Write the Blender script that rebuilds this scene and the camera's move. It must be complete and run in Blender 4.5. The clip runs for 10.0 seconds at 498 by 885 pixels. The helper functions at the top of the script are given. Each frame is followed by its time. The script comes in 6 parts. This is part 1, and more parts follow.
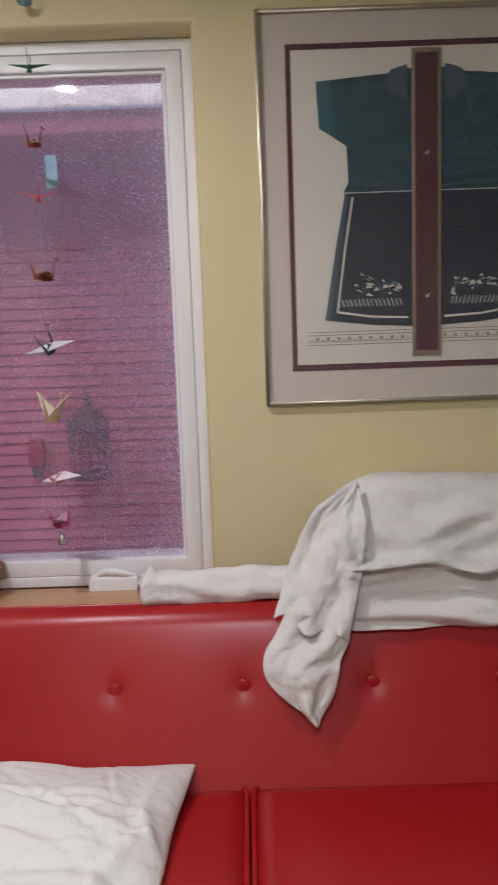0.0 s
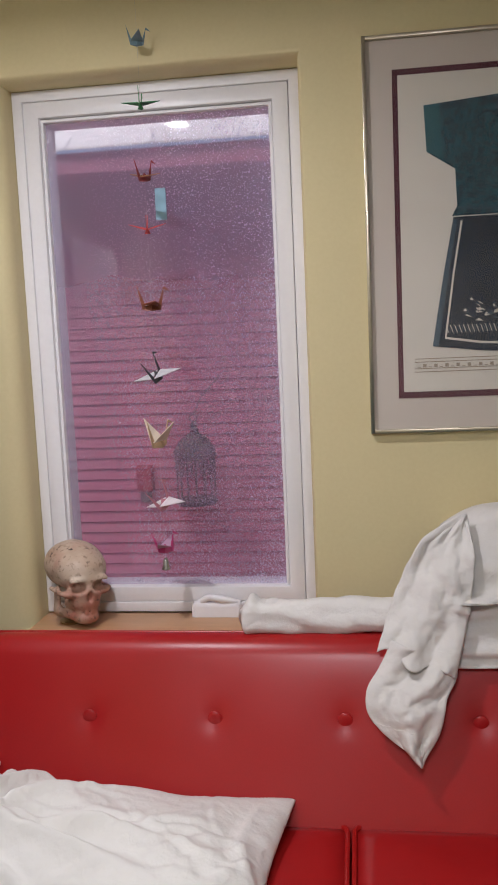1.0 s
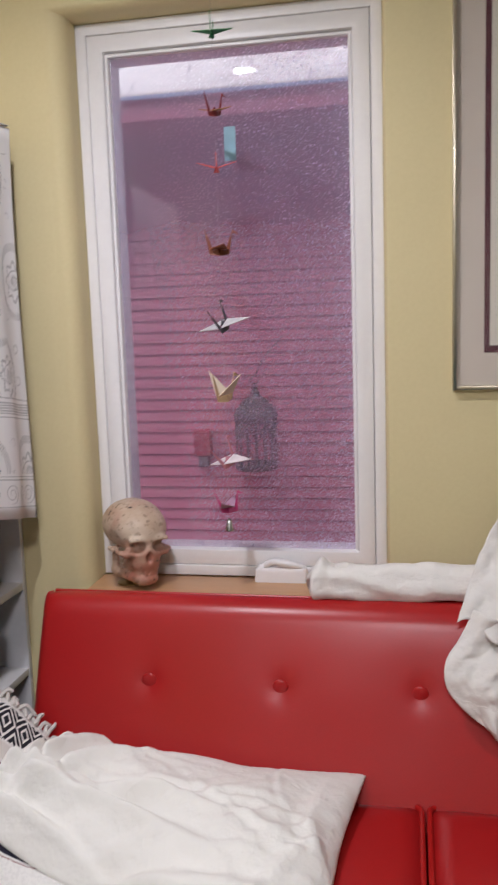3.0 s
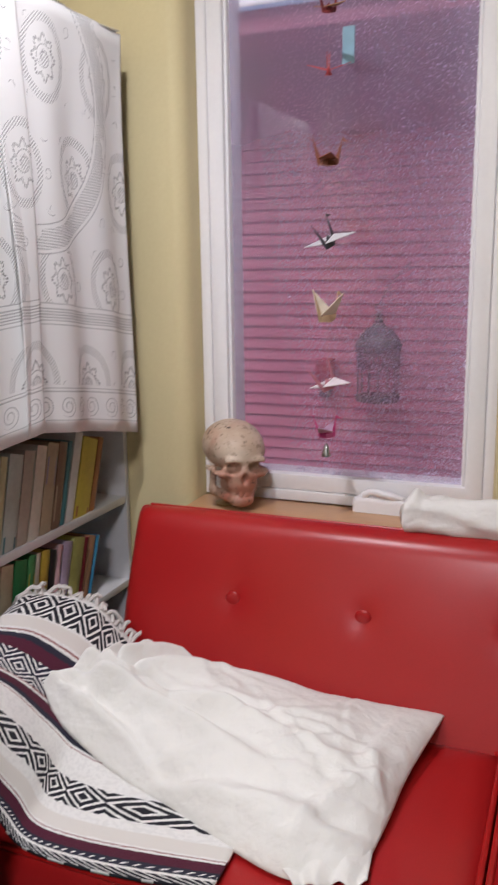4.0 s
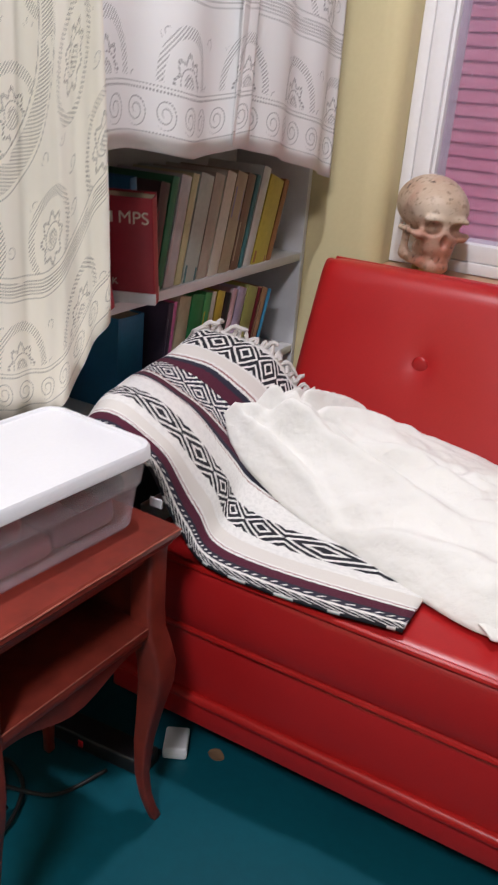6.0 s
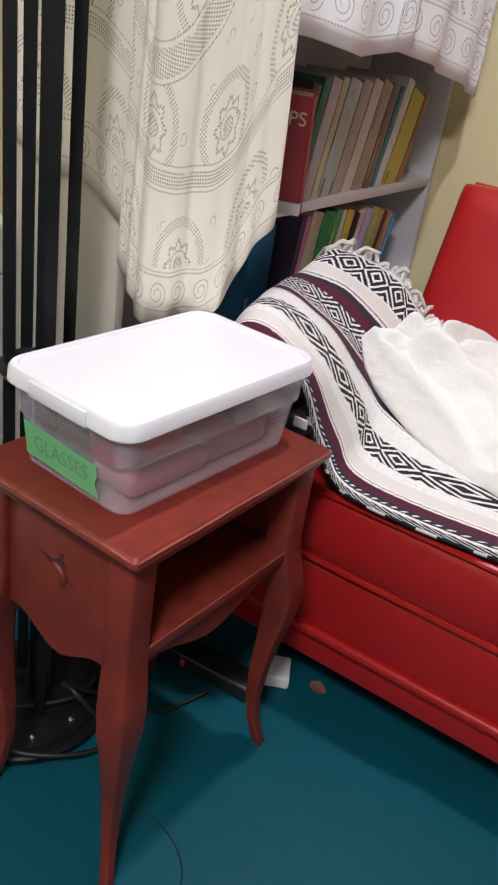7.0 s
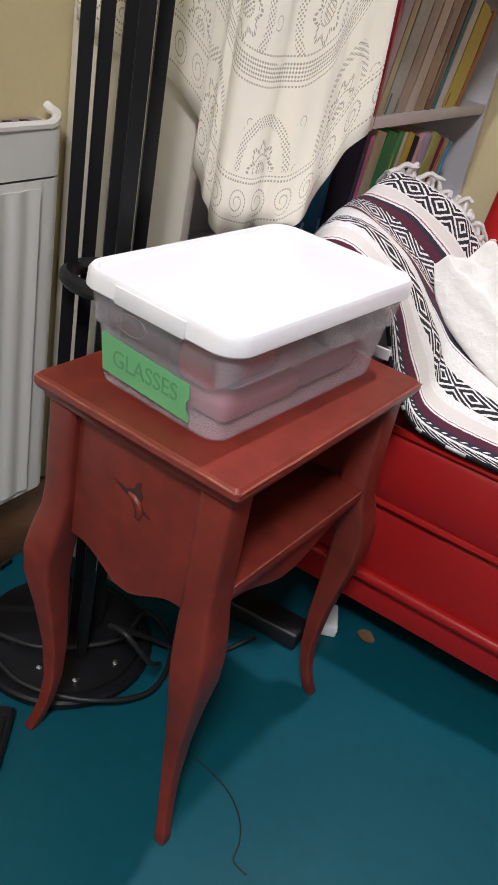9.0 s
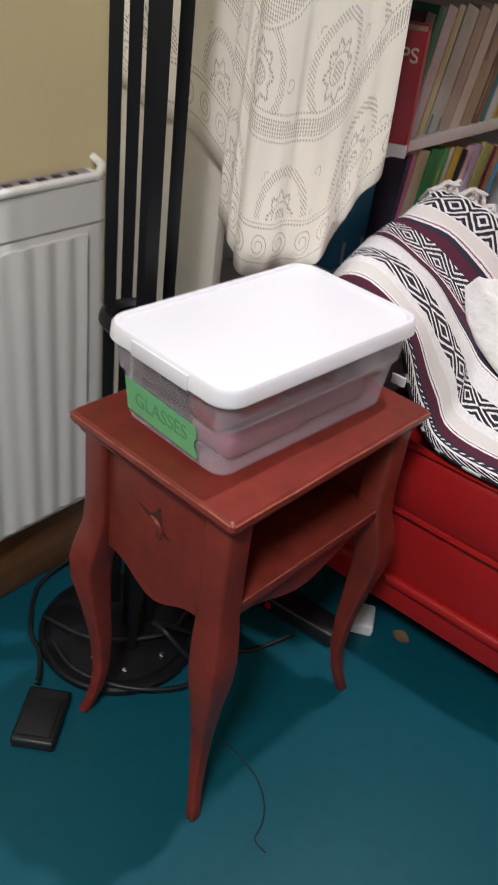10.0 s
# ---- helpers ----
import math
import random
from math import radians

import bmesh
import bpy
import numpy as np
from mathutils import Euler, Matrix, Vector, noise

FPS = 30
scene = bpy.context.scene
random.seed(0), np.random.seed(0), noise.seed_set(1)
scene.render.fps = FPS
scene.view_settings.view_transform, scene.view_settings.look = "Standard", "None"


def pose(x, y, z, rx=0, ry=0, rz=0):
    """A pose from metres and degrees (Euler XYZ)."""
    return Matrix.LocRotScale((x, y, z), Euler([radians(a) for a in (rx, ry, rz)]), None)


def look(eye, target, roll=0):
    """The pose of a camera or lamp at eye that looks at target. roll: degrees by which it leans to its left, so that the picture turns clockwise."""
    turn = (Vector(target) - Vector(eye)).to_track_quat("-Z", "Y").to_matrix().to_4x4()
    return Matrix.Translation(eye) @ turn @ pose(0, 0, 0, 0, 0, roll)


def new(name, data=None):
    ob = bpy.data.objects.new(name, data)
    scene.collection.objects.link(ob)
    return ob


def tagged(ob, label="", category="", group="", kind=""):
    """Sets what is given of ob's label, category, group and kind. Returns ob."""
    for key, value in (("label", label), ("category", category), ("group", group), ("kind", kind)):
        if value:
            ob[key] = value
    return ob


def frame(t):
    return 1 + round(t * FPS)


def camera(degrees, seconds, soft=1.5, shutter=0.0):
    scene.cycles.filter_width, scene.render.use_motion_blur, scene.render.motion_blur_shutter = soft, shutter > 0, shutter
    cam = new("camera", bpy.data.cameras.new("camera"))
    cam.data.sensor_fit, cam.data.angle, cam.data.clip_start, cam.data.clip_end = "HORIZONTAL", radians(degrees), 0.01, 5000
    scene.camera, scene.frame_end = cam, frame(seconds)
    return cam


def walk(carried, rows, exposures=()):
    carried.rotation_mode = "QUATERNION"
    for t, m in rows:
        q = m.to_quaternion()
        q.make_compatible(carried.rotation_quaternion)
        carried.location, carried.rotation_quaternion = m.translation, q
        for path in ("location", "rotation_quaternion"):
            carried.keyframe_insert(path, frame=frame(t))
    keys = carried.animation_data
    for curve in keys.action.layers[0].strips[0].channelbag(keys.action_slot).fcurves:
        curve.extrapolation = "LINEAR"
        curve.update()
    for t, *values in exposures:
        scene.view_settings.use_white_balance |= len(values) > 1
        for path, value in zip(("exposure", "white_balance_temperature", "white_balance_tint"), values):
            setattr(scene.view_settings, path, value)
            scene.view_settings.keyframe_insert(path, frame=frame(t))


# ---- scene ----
cam = camera(33.4, 10.0, shutter=0.5)
PATH = [
    (0, (0.079, 0.007, 1.607), (0.074, 1.984, 1.306), -2.0),
    (0.5, (0.077, 0.007, 1.6), (-0.079, 1.984, 1.338), -2.2),
    (1, (0.095, 0.026, 1.607), (-0.171, 1.995, 1.379), -2.5),
    (1.5, (0.047, 0.053, 1.581), (-0.228, 2.023, 1.372), -2.5),
    (2, (0.005, 0.084, 1.57), (-0.254, 2.056, 1.36), -2.2),
    (2.2, (-0.014, 0.096, 1.595), (-0.261, 2.068, 1.369), -2.2),
    (3.3, (0.046, 0.163, 1.507), (-0.441, 2.081, 1.212), -1.4),
    (3.5, (0.068, 0.183, 1.498), (-0.496, 2.075, 1.18), -1.0),
    (4, (0.145, 0.231, 1.473), (-0.588, 2.047, 1.065), -0.8),
    (4.5, (0.153, 0.248, 1.457), (-0.711, 1.989, 0.986), -0.3),
    (5, (0.133, 0.238, 1.391), (-0.856, 1.866, 0.779), 0.8),
    (5.2, (0.084, 0.259, 1.342), (-0.893, 1.871, 0.675), 1.6),
    (6.3, (-0.15, 0.224, 1.211), (-1.005, 1.832, 0.384), 6.2),
    (6.5, (-0.193, 0.223, 1.195), (-1.06, 1.803, 0.329), 7.4),
    (6.6, (-0.201, 0.221, 1.203), (-1.081, 1.776, 0.305), 7.4),
    (6.9, (-0.258, 0.189, 1.171), (-1.139, 1.729, 0.248), 8.9),
    (7, (-0.261, 0.185, 1.16), (-1.153, 1.712, 0.227), 8.9),
    (7.5, (-0.345, 0.171, 1.118), (-1.198, 1.713, 0.173), 10.6),
    (8, (-0.395, 0.172, 1.077), (-1.215, 1.703, 0.085), 11.0),
    (8.5, (-0.405, 0.173, 1.065), (-1.216, 1.7, 0.059), 11.4),
    (9, (-0.405, 0.175, 1.063), (-1.21, 1.692, 0.038), 11.9),
    (9.5, (-0.388, 0.183, 1.085), (-1.218, 1.656, 0.017), 11.5),
    (10, (-0.298, 0.192, 1.198), (-1.27, 1.537, 0.081), 8.0),
]
EXPOSURES = [(0.0, -0.45), (2.2, -0.32), (3.5, -0.28), (5.0, -0.12), (6.5, 0.08), (7.5, 0.18), (9.5, 0.24), (10.0, 0.08)]
walk(cam, [(t, look(eye, target, roll)) for t, eye, target, roll in PATH], EXPOSURES)

# ---- world and lights ----
world = bpy.data.worlds.new("sky")
scene.world = world
world.use_nodes = True
wn = world.node_tree.nodes
sky = wn.new("ShaderNodeTexSky")
sky.sky_type = "NISHITA"
sky.sun_disc = False
sky.sun_elevation, sky.sun_rotation = radians(50), radians(190)
wn["Background"].inputs["Strength"].default_value = 0.15
world.node_tree.links.new(sky.outputs["Color"], wn["Background"].inputs["Color"])
sun = new("sun", bpy.data.lights.new("sun", "SUN"))
sun.data.energy, sun.data.angle, sun.data.color = 6.5, radians(60), (1.0, 0.96, 0.93)
sun.matrix_world = look((-1.1, -6.3, 7.63), (0, 0, 0))
CEILING = 2.69
# the lit head of the floor lamp over the sofa, and an unseen fill light added further back in the room
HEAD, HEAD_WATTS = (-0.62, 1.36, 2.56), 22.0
FILL_LAMPS = [(-0.10, -0.75, 60.0)]
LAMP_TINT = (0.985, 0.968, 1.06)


# ---- materials ----
def nodes_of(name):
    m = bpy.data.materials.new(name)
    m.use_nodes = True
    t = m.node_tree
    return m, t, t.nodes["Principled BSDF"]


def add(t, kind, **values):
    n = t.nodes.new(kind)
    for key, value in values.items():
        if key in n.inputs:
            n.inputs[key].default_value = value
    return n


def calc(t, op, a, b=0.0, c=0.0):
    n = t.nodes.new("ShaderNodeMath")
    n.operation = op
    for k, v in enumerate((a, b, c)):
        if isinstance(v, (int, float)):
            n.inputs[k].default_value = v
        else:
            t.links.new(v, n.inputs[k])
    return n.outputs[0]


def blend(t, fac, a, b):
    n = t.nodes.new("ShaderNodeMix")
    n.data_type = "RGBA"
    for k, v in ((0, fac), (6, a), (7, b)):
        if isinstance(v, (int, float)):
            n.inputs[k].default_value = v
        elif isinstance(v, tuple):
            n.inputs[k].default_value = (*v, 1) if len(v) == 3 else v
        else:
            t.links.new(v, n.inputs[k])
    return n.outputs[2]


def noise_of(t, scale, detail=4.0, coord="Object", stretch=(1, 1, 1)):
    tc = t.nodes.new("ShaderNodeTexCoord")
    mp = t.nodes.new("ShaderNodeMapping")
    mp.inputs["Scale"].default_value = stretch
    t.links.new(tc.outputs[coord], mp.inputs["Vector"])
    n = add(t, "ShaderNodeTexNoise", Scale=scale, Detail=detail)
    t.links.new(mp.outputs[0], n.inputs["Vector"])
    return n.outputs["Fac"]


def ramp(t, fac, low, high):
    n = t.nodes.new("ShaderNodeMapRange")
    n.inputs["From Min"].default_value, n.inputs["From Max"].default_value = low, high
    t.links.new(fac, n.inputs["Value"])
    return n.outputs[0]


def bump(t, bsdf, height, strength=0.3, distance=0.002):
    n = add(t, "ShaderNodeBump", Strength=strength, Distance=distance)
    t.links.new(height, n.inputs["Height"])
    t.links.new(n.outputs[0], bsdf.inputs["Normal"])
    return n


def surface(name, colour, dark=None, rough=0.6, coarse=4.0, fine=60.0, relief=0.25, depth=0.0015, metal=0.0, spread=0.12, stretch=(1, 1, 1), spec=0.5):
    """A painted or woven surface: two scales of colour change, grain and uneven gloss."""
    m, t, b = nodes_of(name)
    dark = dark or tuple(c * 0.72 for c in colour)
    n1, n2 = noise_of(t, coarse, 5, stretch=stretch), noise_of(t, fine, 6, stretch=stretch)
    f = calc(t, "ADD", calc(t, "MULTIPLY", ramp(t, n1, 0.3, 0.7), 0.6), calc(t, "MULTIPLY", ramp(t, n2, 0.3, 0.7), 0.4))
    t.links.new(blend(t, f, dark, colour), b.inputs["Base Color"])
    t.links.new(calc(t, "ADD", rough - spread / 2, calc(t, "MULTIPLY", n1, spread)), b.inputs["Roughness"])
    b.inputs["Metallic"].default_value = metal
    b.inputs["Specular IOR Level"].default_value = spec
    bump(t, b, n2, relief, depth)
    return m


def flat(name, colour, rough=0.5, metal=0.0):
    return surface(name, colour, tuple(c * 0.85 for c in colour), rough, 12, 120, 0.08, 0.0006, metal, 0.08)


WALL = surface("yellow_wall_paint", (0.685, 0.59, 0.335), (0.635, 0.54, 0.30), 0.7, 2.0, 90, 0.10, 0.0008)
WHITE_WALL = surface("plain_wall_paint", (0.75, 0.72, 0.62), None, 0.8)
CEIL = surface("ceiling_paint", (0.8, 0.79, 0.75), None, 0.85)
FLOOR = surface("teal_floor_paint", (0.003, 0.076, 0.102), (0.003, 0.057, 0.077), 0.42, 3.0, 45, 0.15, 0.001, spec=0.22)
VINYL_WHITE = surface("white_window_vinyl", (0.84, 0.82, 0.82), (0.79, 0.77, 0.77), 0.35, 5, 80, 0.05, 0.0005)
SILL_WOOD = surface("varnished_sill_wood", (0.62, 0.36, 0.19), (0.50, 0.27, 0.13), 0.35, 6, 50, 0.15, 0.0008, stretch=(1, 8, 8))
BASE_WOOD = surface("brown_baseboard_wood", (0.24, 0.11, 0.045), (0.14, 0.06, 0.025), 0.4, 5, 40, 0.2, 0.001, stretch=(8, 1, 8))
RED_VINYL = surface("red_vinyl", (0.41, 0.013, 0.014), (0.35, 0.010, 0.011), 0.33, 3, 260, 0.18, 0.0006, spec=0.42)
RED_PIPING = surface("red_vinyl_piping", (0.44, 0.012, 0.011), None, 0.34, 5, 200, 0.1, 0.0005, spec=0.35)
RED_PAINT = surface("brick_red_furniture_paint", (0.235, 0.033, 0.020), (0.10, 0.014, 0.009), 0.38, 9, 34, 0.25, 0.001)
WORN_WOOD = surface("worn_bare_wood_edge", (0.34, 0.11, 0.07), (0.20, 0.03, 0.022), 0.5, 30, 120, 0.3, 0.001)
SHELF_WHITE = surface("white_shelf_paint", (0.72, 0.71, 0.72), (0.64, 0.63, 0.64), 0.45, 4, 60, 0.1, 0.0008)
PANEL_CREAM = surface("cream_panel_paint", (0.66, 0.62, 0.53), (0.60, 0.56, 0.47), 0.55, 3, 60, 0.1, 0.0008)
BLACK_METAL = surface("black_lamp_metal", (0.008, 0.008, 0.009), (0.005, 0.005, 0.006), 0.42, 8, 80, 0.08, 0.0005, spec=0.3)
BLACK_PLASTIC = surface("black_plastic", (0.010, 0.010, 0.011), None, 0.45, 9, 100, 0.1, 0.0006)
CABLE = surface("black_cable_rubber", (0.012, 0.012, 0.012), None, 0.5)
HEATER_WHITE = surface("off_white_appliance_plastic", (0.80, 0.79, 0.74), (0.76, 0.75, 0.70), 0.38, 4, 120, 0.05, 0.0004)
GRILLE = surface("mauve_grille_plastic", (0.35, 0.30, 0.34), None, 0.5)
LID_WHITE = surface("white_lid_plastic", (0.74, 0.74, 0.76), (0.70, 0.70, 0.72), 0.32, 6, 150, 0.06, 0.0004)
TAPE = surface("green_masking_tape", (0.16, 0.46, 0.20), (0.13, 0.40, 0.17), 0.7, 20, 120, 0.5, 0.0006)
INK = flat("faded_marker_ink", (0.105, 0.32, 0.14), 0.7)
GOLD = surface("brushed_gold_frame", (0.60, 0.54, 0.43), (0.45, 0.40, 0.31), 0.3, 10, 100, 0.1, 0.0005, 1.0)
MAT_GREY = surface("taupe_mat_board", (0.62, 0.545, 0.475), (0.585, 0.51, 0.44), 0.8, 3, 150, 0.2, 0.0005)
MAT_MAROON = flat("maroon_mat_board", (0.09, 0.010, 0.025), 0.7)
PAPER = surface("cream_print_paper", (0.70, 0.65, 0.57), (0.65, 0.60, 0.52), 0.8, 3, 120, 0.2, 0.0005)
PRINT_LINE = flat("printed_taupe_line", (0.36, 0.29, 0.22), 0.8)
STEEL = flat("bright_steel", (0.6, 0.6, 0.6), 0.25, 1.0)
BRASS = flat("aged_brass", (0.45, 0.33, 0.15), 0.35, 1.0)
PAGES = surface("book_pages", (0.55, 0.47, 0.33), (0.45, 0.38, 0.26), 0.85, 8, 400, 0.4, 0.0006)
FRINGE = surface("white_cotton_fringe", (0.68, 0.64, 0.60), None, 0.9, 20, 200, 0.5, 0.001)
HOUSE_RED = surface("red_house_siding", (0.56, 0.18, 0.27), (0.50, 0.158, 0.238), 0.6, 2, 40, 0.3, 0.002)
HOUSE_TRIM = surface("white_roof_edge", (0.90, 0.90, 0.90), (0.86, 0.86, 0.86), 0.6)
ROOF = surface("grey_roof_shingle", (0.12, 0.11, 0.11), None, 0.85)
GROUND = surface("outdoor_gravel", (0.2, 0.18, 0.15), None, 0.95, 3, 40, 0.6, 0.01)
PATINA = surface("grey_green_cage_metal", (0.10, 0.13, 0.14), (0.06, 0.08, 0.09), 0.6)


def lamp_glow():
    m, t, b = nodes_of("lit_lamp_diffuser")
    b.inputs["Emission Color"].default_value = (1.0, 0.93, 0.82, 1)
    b.inputs["Emission Strength"].default_value = 6.0
    return m


def linen(name, colour, dark):
    """Crumpled cotton: soft creases, a fine weave and slight stains."""
    m, t, b = nodes_of(name)
    n1, n2, n3 = noise_of(t, 5, 5), noise_of(t, 28, 6), noise_of(t, 420, 2)
    t.links.new(blend(t, ramp(t, n1, 0.25, 0.75), dark, colour), b.inputs["Base Color"])
    b.inputs["Roughness"].default_value = 0.85
    b.inputs["Sheen Weight"].default_value = 0.05
    rumple = noise_of(t, 11, 3)
    crease = calc(t, "POWER", calc(t, "ABSOLUTE", calc(t, "SUBTRACT", noise_of(t, 9, 3), 0.5)), 0.6)
    h = calc(t, "ADD", calc(t, "ADD", calc(t, "MULTIPLY", n2, 0.65), calc(t, "MULTIPLY", rumple, 1.2)), calc(t, "MULTIPLY", n3, 0.06))
    h = calc(t, "SUBTRACT", h, calc(t, "MULTIPLY", crease, 0.45))
    bump(t, b, h, 0.7, 0.012)
    return m


PILLOW_CLOTH = linen("white_pillow_linen", (0.80, 0.785, 0.745), (0.74, 0.72, 0.67))
SHEET_CLOTH = linen("white_sheet_cotton", (0.75, 0.72, 0.69), (0.68, 0.65, 0.61))
TOWEL_CLOTH = linen("white_towel_cotton", (0.80, 0.77, 0.73), (0.73, 0.70, 0.66))


def lace(name, colour, open_part):
    """Machine lace: cloth with open net, scrolls and dotted bands cut through it, laid out in metres on the cloth."""
    m, t, b = nodes_of(name)
    uv = t.nodes.new("ShaderNodeUVMap")
    sep = t.nodes.new("ShaderNodeSeparateXYZ")
    t.links.new(uv.outputs[0], sep.inputs[0])
    u, v = sep.outputs[0], sep.outputs[1]

    def noise2(scale, detail=2.0):
        n = add(t, "ShaderNodeTexNoise", Scale=scale, Detail=detail)
        t.links.new(uv.outputs[0], n.inputs["Vector"])
        return n.outputs["Fac"]

    def cell(value, size, shift=0.0):
        """The place within a repeat of the given size, from -size/2 to size/2."""
        return calc(t, "MULTIPLY", calc(t, "SUBTRACT", calc(t, "FRACT", calc(t, "ADD", calc(t, "DIVIDE", value, size), shift)), 0.5), size)

    def polar(a, b):
        return calc(t, "SQRT", calc(t, "ADD", calc(t, "MULTIPLY", a, a), calc(t, "MULTIPLY", b, b))), calc(t, "ARCTAN2", b, a)

    def both(*masks):
        out = masks[0]
        for m2 in masks[1:]:
            out = calc(t, "MULTIPLY", out, m2)
        return out

    def either(*masks):
        out = masks[0]
        for m2 in masks[1:]:
            out = calc(t, "MAXIMUM", out, m2)
        return out

    def near(value, middle, half):
        return calc(t, "LESS_THAN", calc(t, "ABSOLUTE", calc(t, "SUBTRACT", value, middle)), half)

    def over(value, limit):
        return calc(t, "GREATER_THAN", value, limit)

    def spiral(a, b, radius, pitch, wide):
        r, ang = polar(a, b)
        turn = calc(t, "FRACT", calc(t, "ADD", calc(t, "DIVIDE", r, pitch), calc(t, "DIVIDE", ang, math.tau)))
        dots = over(calc(t, "SINE", calc(t, "MULTIPLY", ang, 22.0)), -0.5)
        return both(calc(t, "LESS_THAN", turn, wide), calc(t, "LESS_THAN", r, radius), over(r, pitch * 0.5), dots)

    # the open net, and a coarser slanting one
    net = over(calc(t, "MULTIPLY", calc(t, "SINE", calc(t, "MULTIPLY", u, 640.0)), calc(t, "SINE", calc(t, "MULTIPLY", v, 640.0))), 0.22)
    slant = over(calc(t, "MULTIPLY", calc(t, "SINE", calc(t, "MULTIPLY", calc(t, "ADD", u, v), 420.0)), calc(t, "SINE", calc(t, "MULTIPLY", calc(t, "SUBTRACT", u, v), 420.0))), 0.15)
    # border of scrolls between two dotted rows above the hem
    border = spiral(cell(u, 0.075), calc(t, "SUBTRACT", v, 0.072), 0.030, 0.0125, 0.26)
    stitch = over(calc(t, "SINE", calc(t, "MULTIPLY", u, 760.0)), -0.2)
    rows = both(either(near(v, 0.034, 0.0018), near(v, 0.112, 0.0022), near(v, 0.121, 0.0014)), stitch)
    # oval medallions: a net ring round a lobed flower, on an offset repeat
    row = calc(t, "FLOOR", calc(t, "DIVIDE", v, 0.27))
    mv = cell(v, 0.27)
    mu = cell(calc(t, "ADD", u, calc(t, "MULTIPLY", calc(t, "FRACT", calc(t, "MULTIPLY", row, 0.5)), 0.25)), 0.25, 0.2)
    rho, ang = polar(calc(t, "DIVIDE", mu, 0.085), calc(t, "DIVIDE", mv, 0.105))
    wobble = noise2(14.0, 1.0)
    ring = both(over(rho, 0.80), calc(t, "LESS_THAN", rho, 1.02), net)
    lobes = calc(t, "ADD", 0.46, calc(t, "MULTIPLY", calc(t, "COSINE", calc(t, "MULTIPLY", ang, 8.0)), 0.07))
    flower = both(near(calc(t, "SUBTRACT", rho, lobes), 0.0, 0.045), over(calc(t, "SINE", calc(t, "MULTIPLY", ang, 40.0)), -0.4))
    heart = both(calc(t, "LESS_THAN", rho, 0.20), net)
    curls = spiral(cell(calc(t, "ADD", mu, 0.125), 0.25), cell(calc(t, "ADD", mv, 0.135), 0.27), 0.036, 0.017, 0.20)
    sprigs = spiral(cell(calc(t, "ADD", mu, 0.02), 0.083), cell(calc(t, "ADD", mv, 0.05), 0.09), 0.017, 0.011, 0.24)
    sprigs = both(sprigs, over(rho, 1.10), over(wobble, 0.47))
    # wide net ribbons that sweep in arcs across the field
    away, _ = polar(calc(t, "SUBTRACT", u, 0.10), calc(t, "SUBTRACT", v, 0.86))
    ribbon = both(either(near(away, 0.36, 0.026), near(v, 0.315, 0.017)), slant, over(wobble, 0.36))
    edge = both(either(near(away, 0.395, 0.002), near(away, 0.323, 0.002), near(v, 0.343, 0.0018), near(v, 0.289, 0.0018)), stitch)
    region = both(either(near(away, 0.36, 0.034), near(v, 0.315, 0.026)), over(v, 0.13))
    field = both(either(ring, flower, heart, curls, sprigs), over(v, 0.13), calc(t, "SUBTRACT", 1.0, region))
    hole = either(border, rows, field, both(either(ribbon, edge), over(v, 0.13)))
    # hem stays whole: the second map coordinate runs down from the hem, which is 0
    hole = calc(t, "MULTIPLY", hole, calc(t, "GREATER_THAN", v, 0.022))
    t.links.new(blend(t, noise2(3.0), tuple(c * 0.9 for c in colour), colour), b.inputs["Base Color"])
    b.inputs["Roughness"].default_value = 0.85
    b.inputs["Sheen Weight"].default_value = 0.2
    thick = calc(t, "ADD", calc(t, "MULTIPLY", region, -0.5), calc(t, "MULTIPLY", noise2(300.0), 0.4))
    bump(t, b, thick, 0.4, 0.002)
    t.links.new(calc(t, "SUBTRACT", 1.0, calc(t, "MULTIPLY", hole, open_part)), b.inputs["Alpha"])
    return m


LACE_WHITE = lace("white_lace", (0.78, 0.77, 0.755), 0.66)
LACE_CREAM = lace("cream_lace", (0.83, 0.78, 0.67), 0.62)


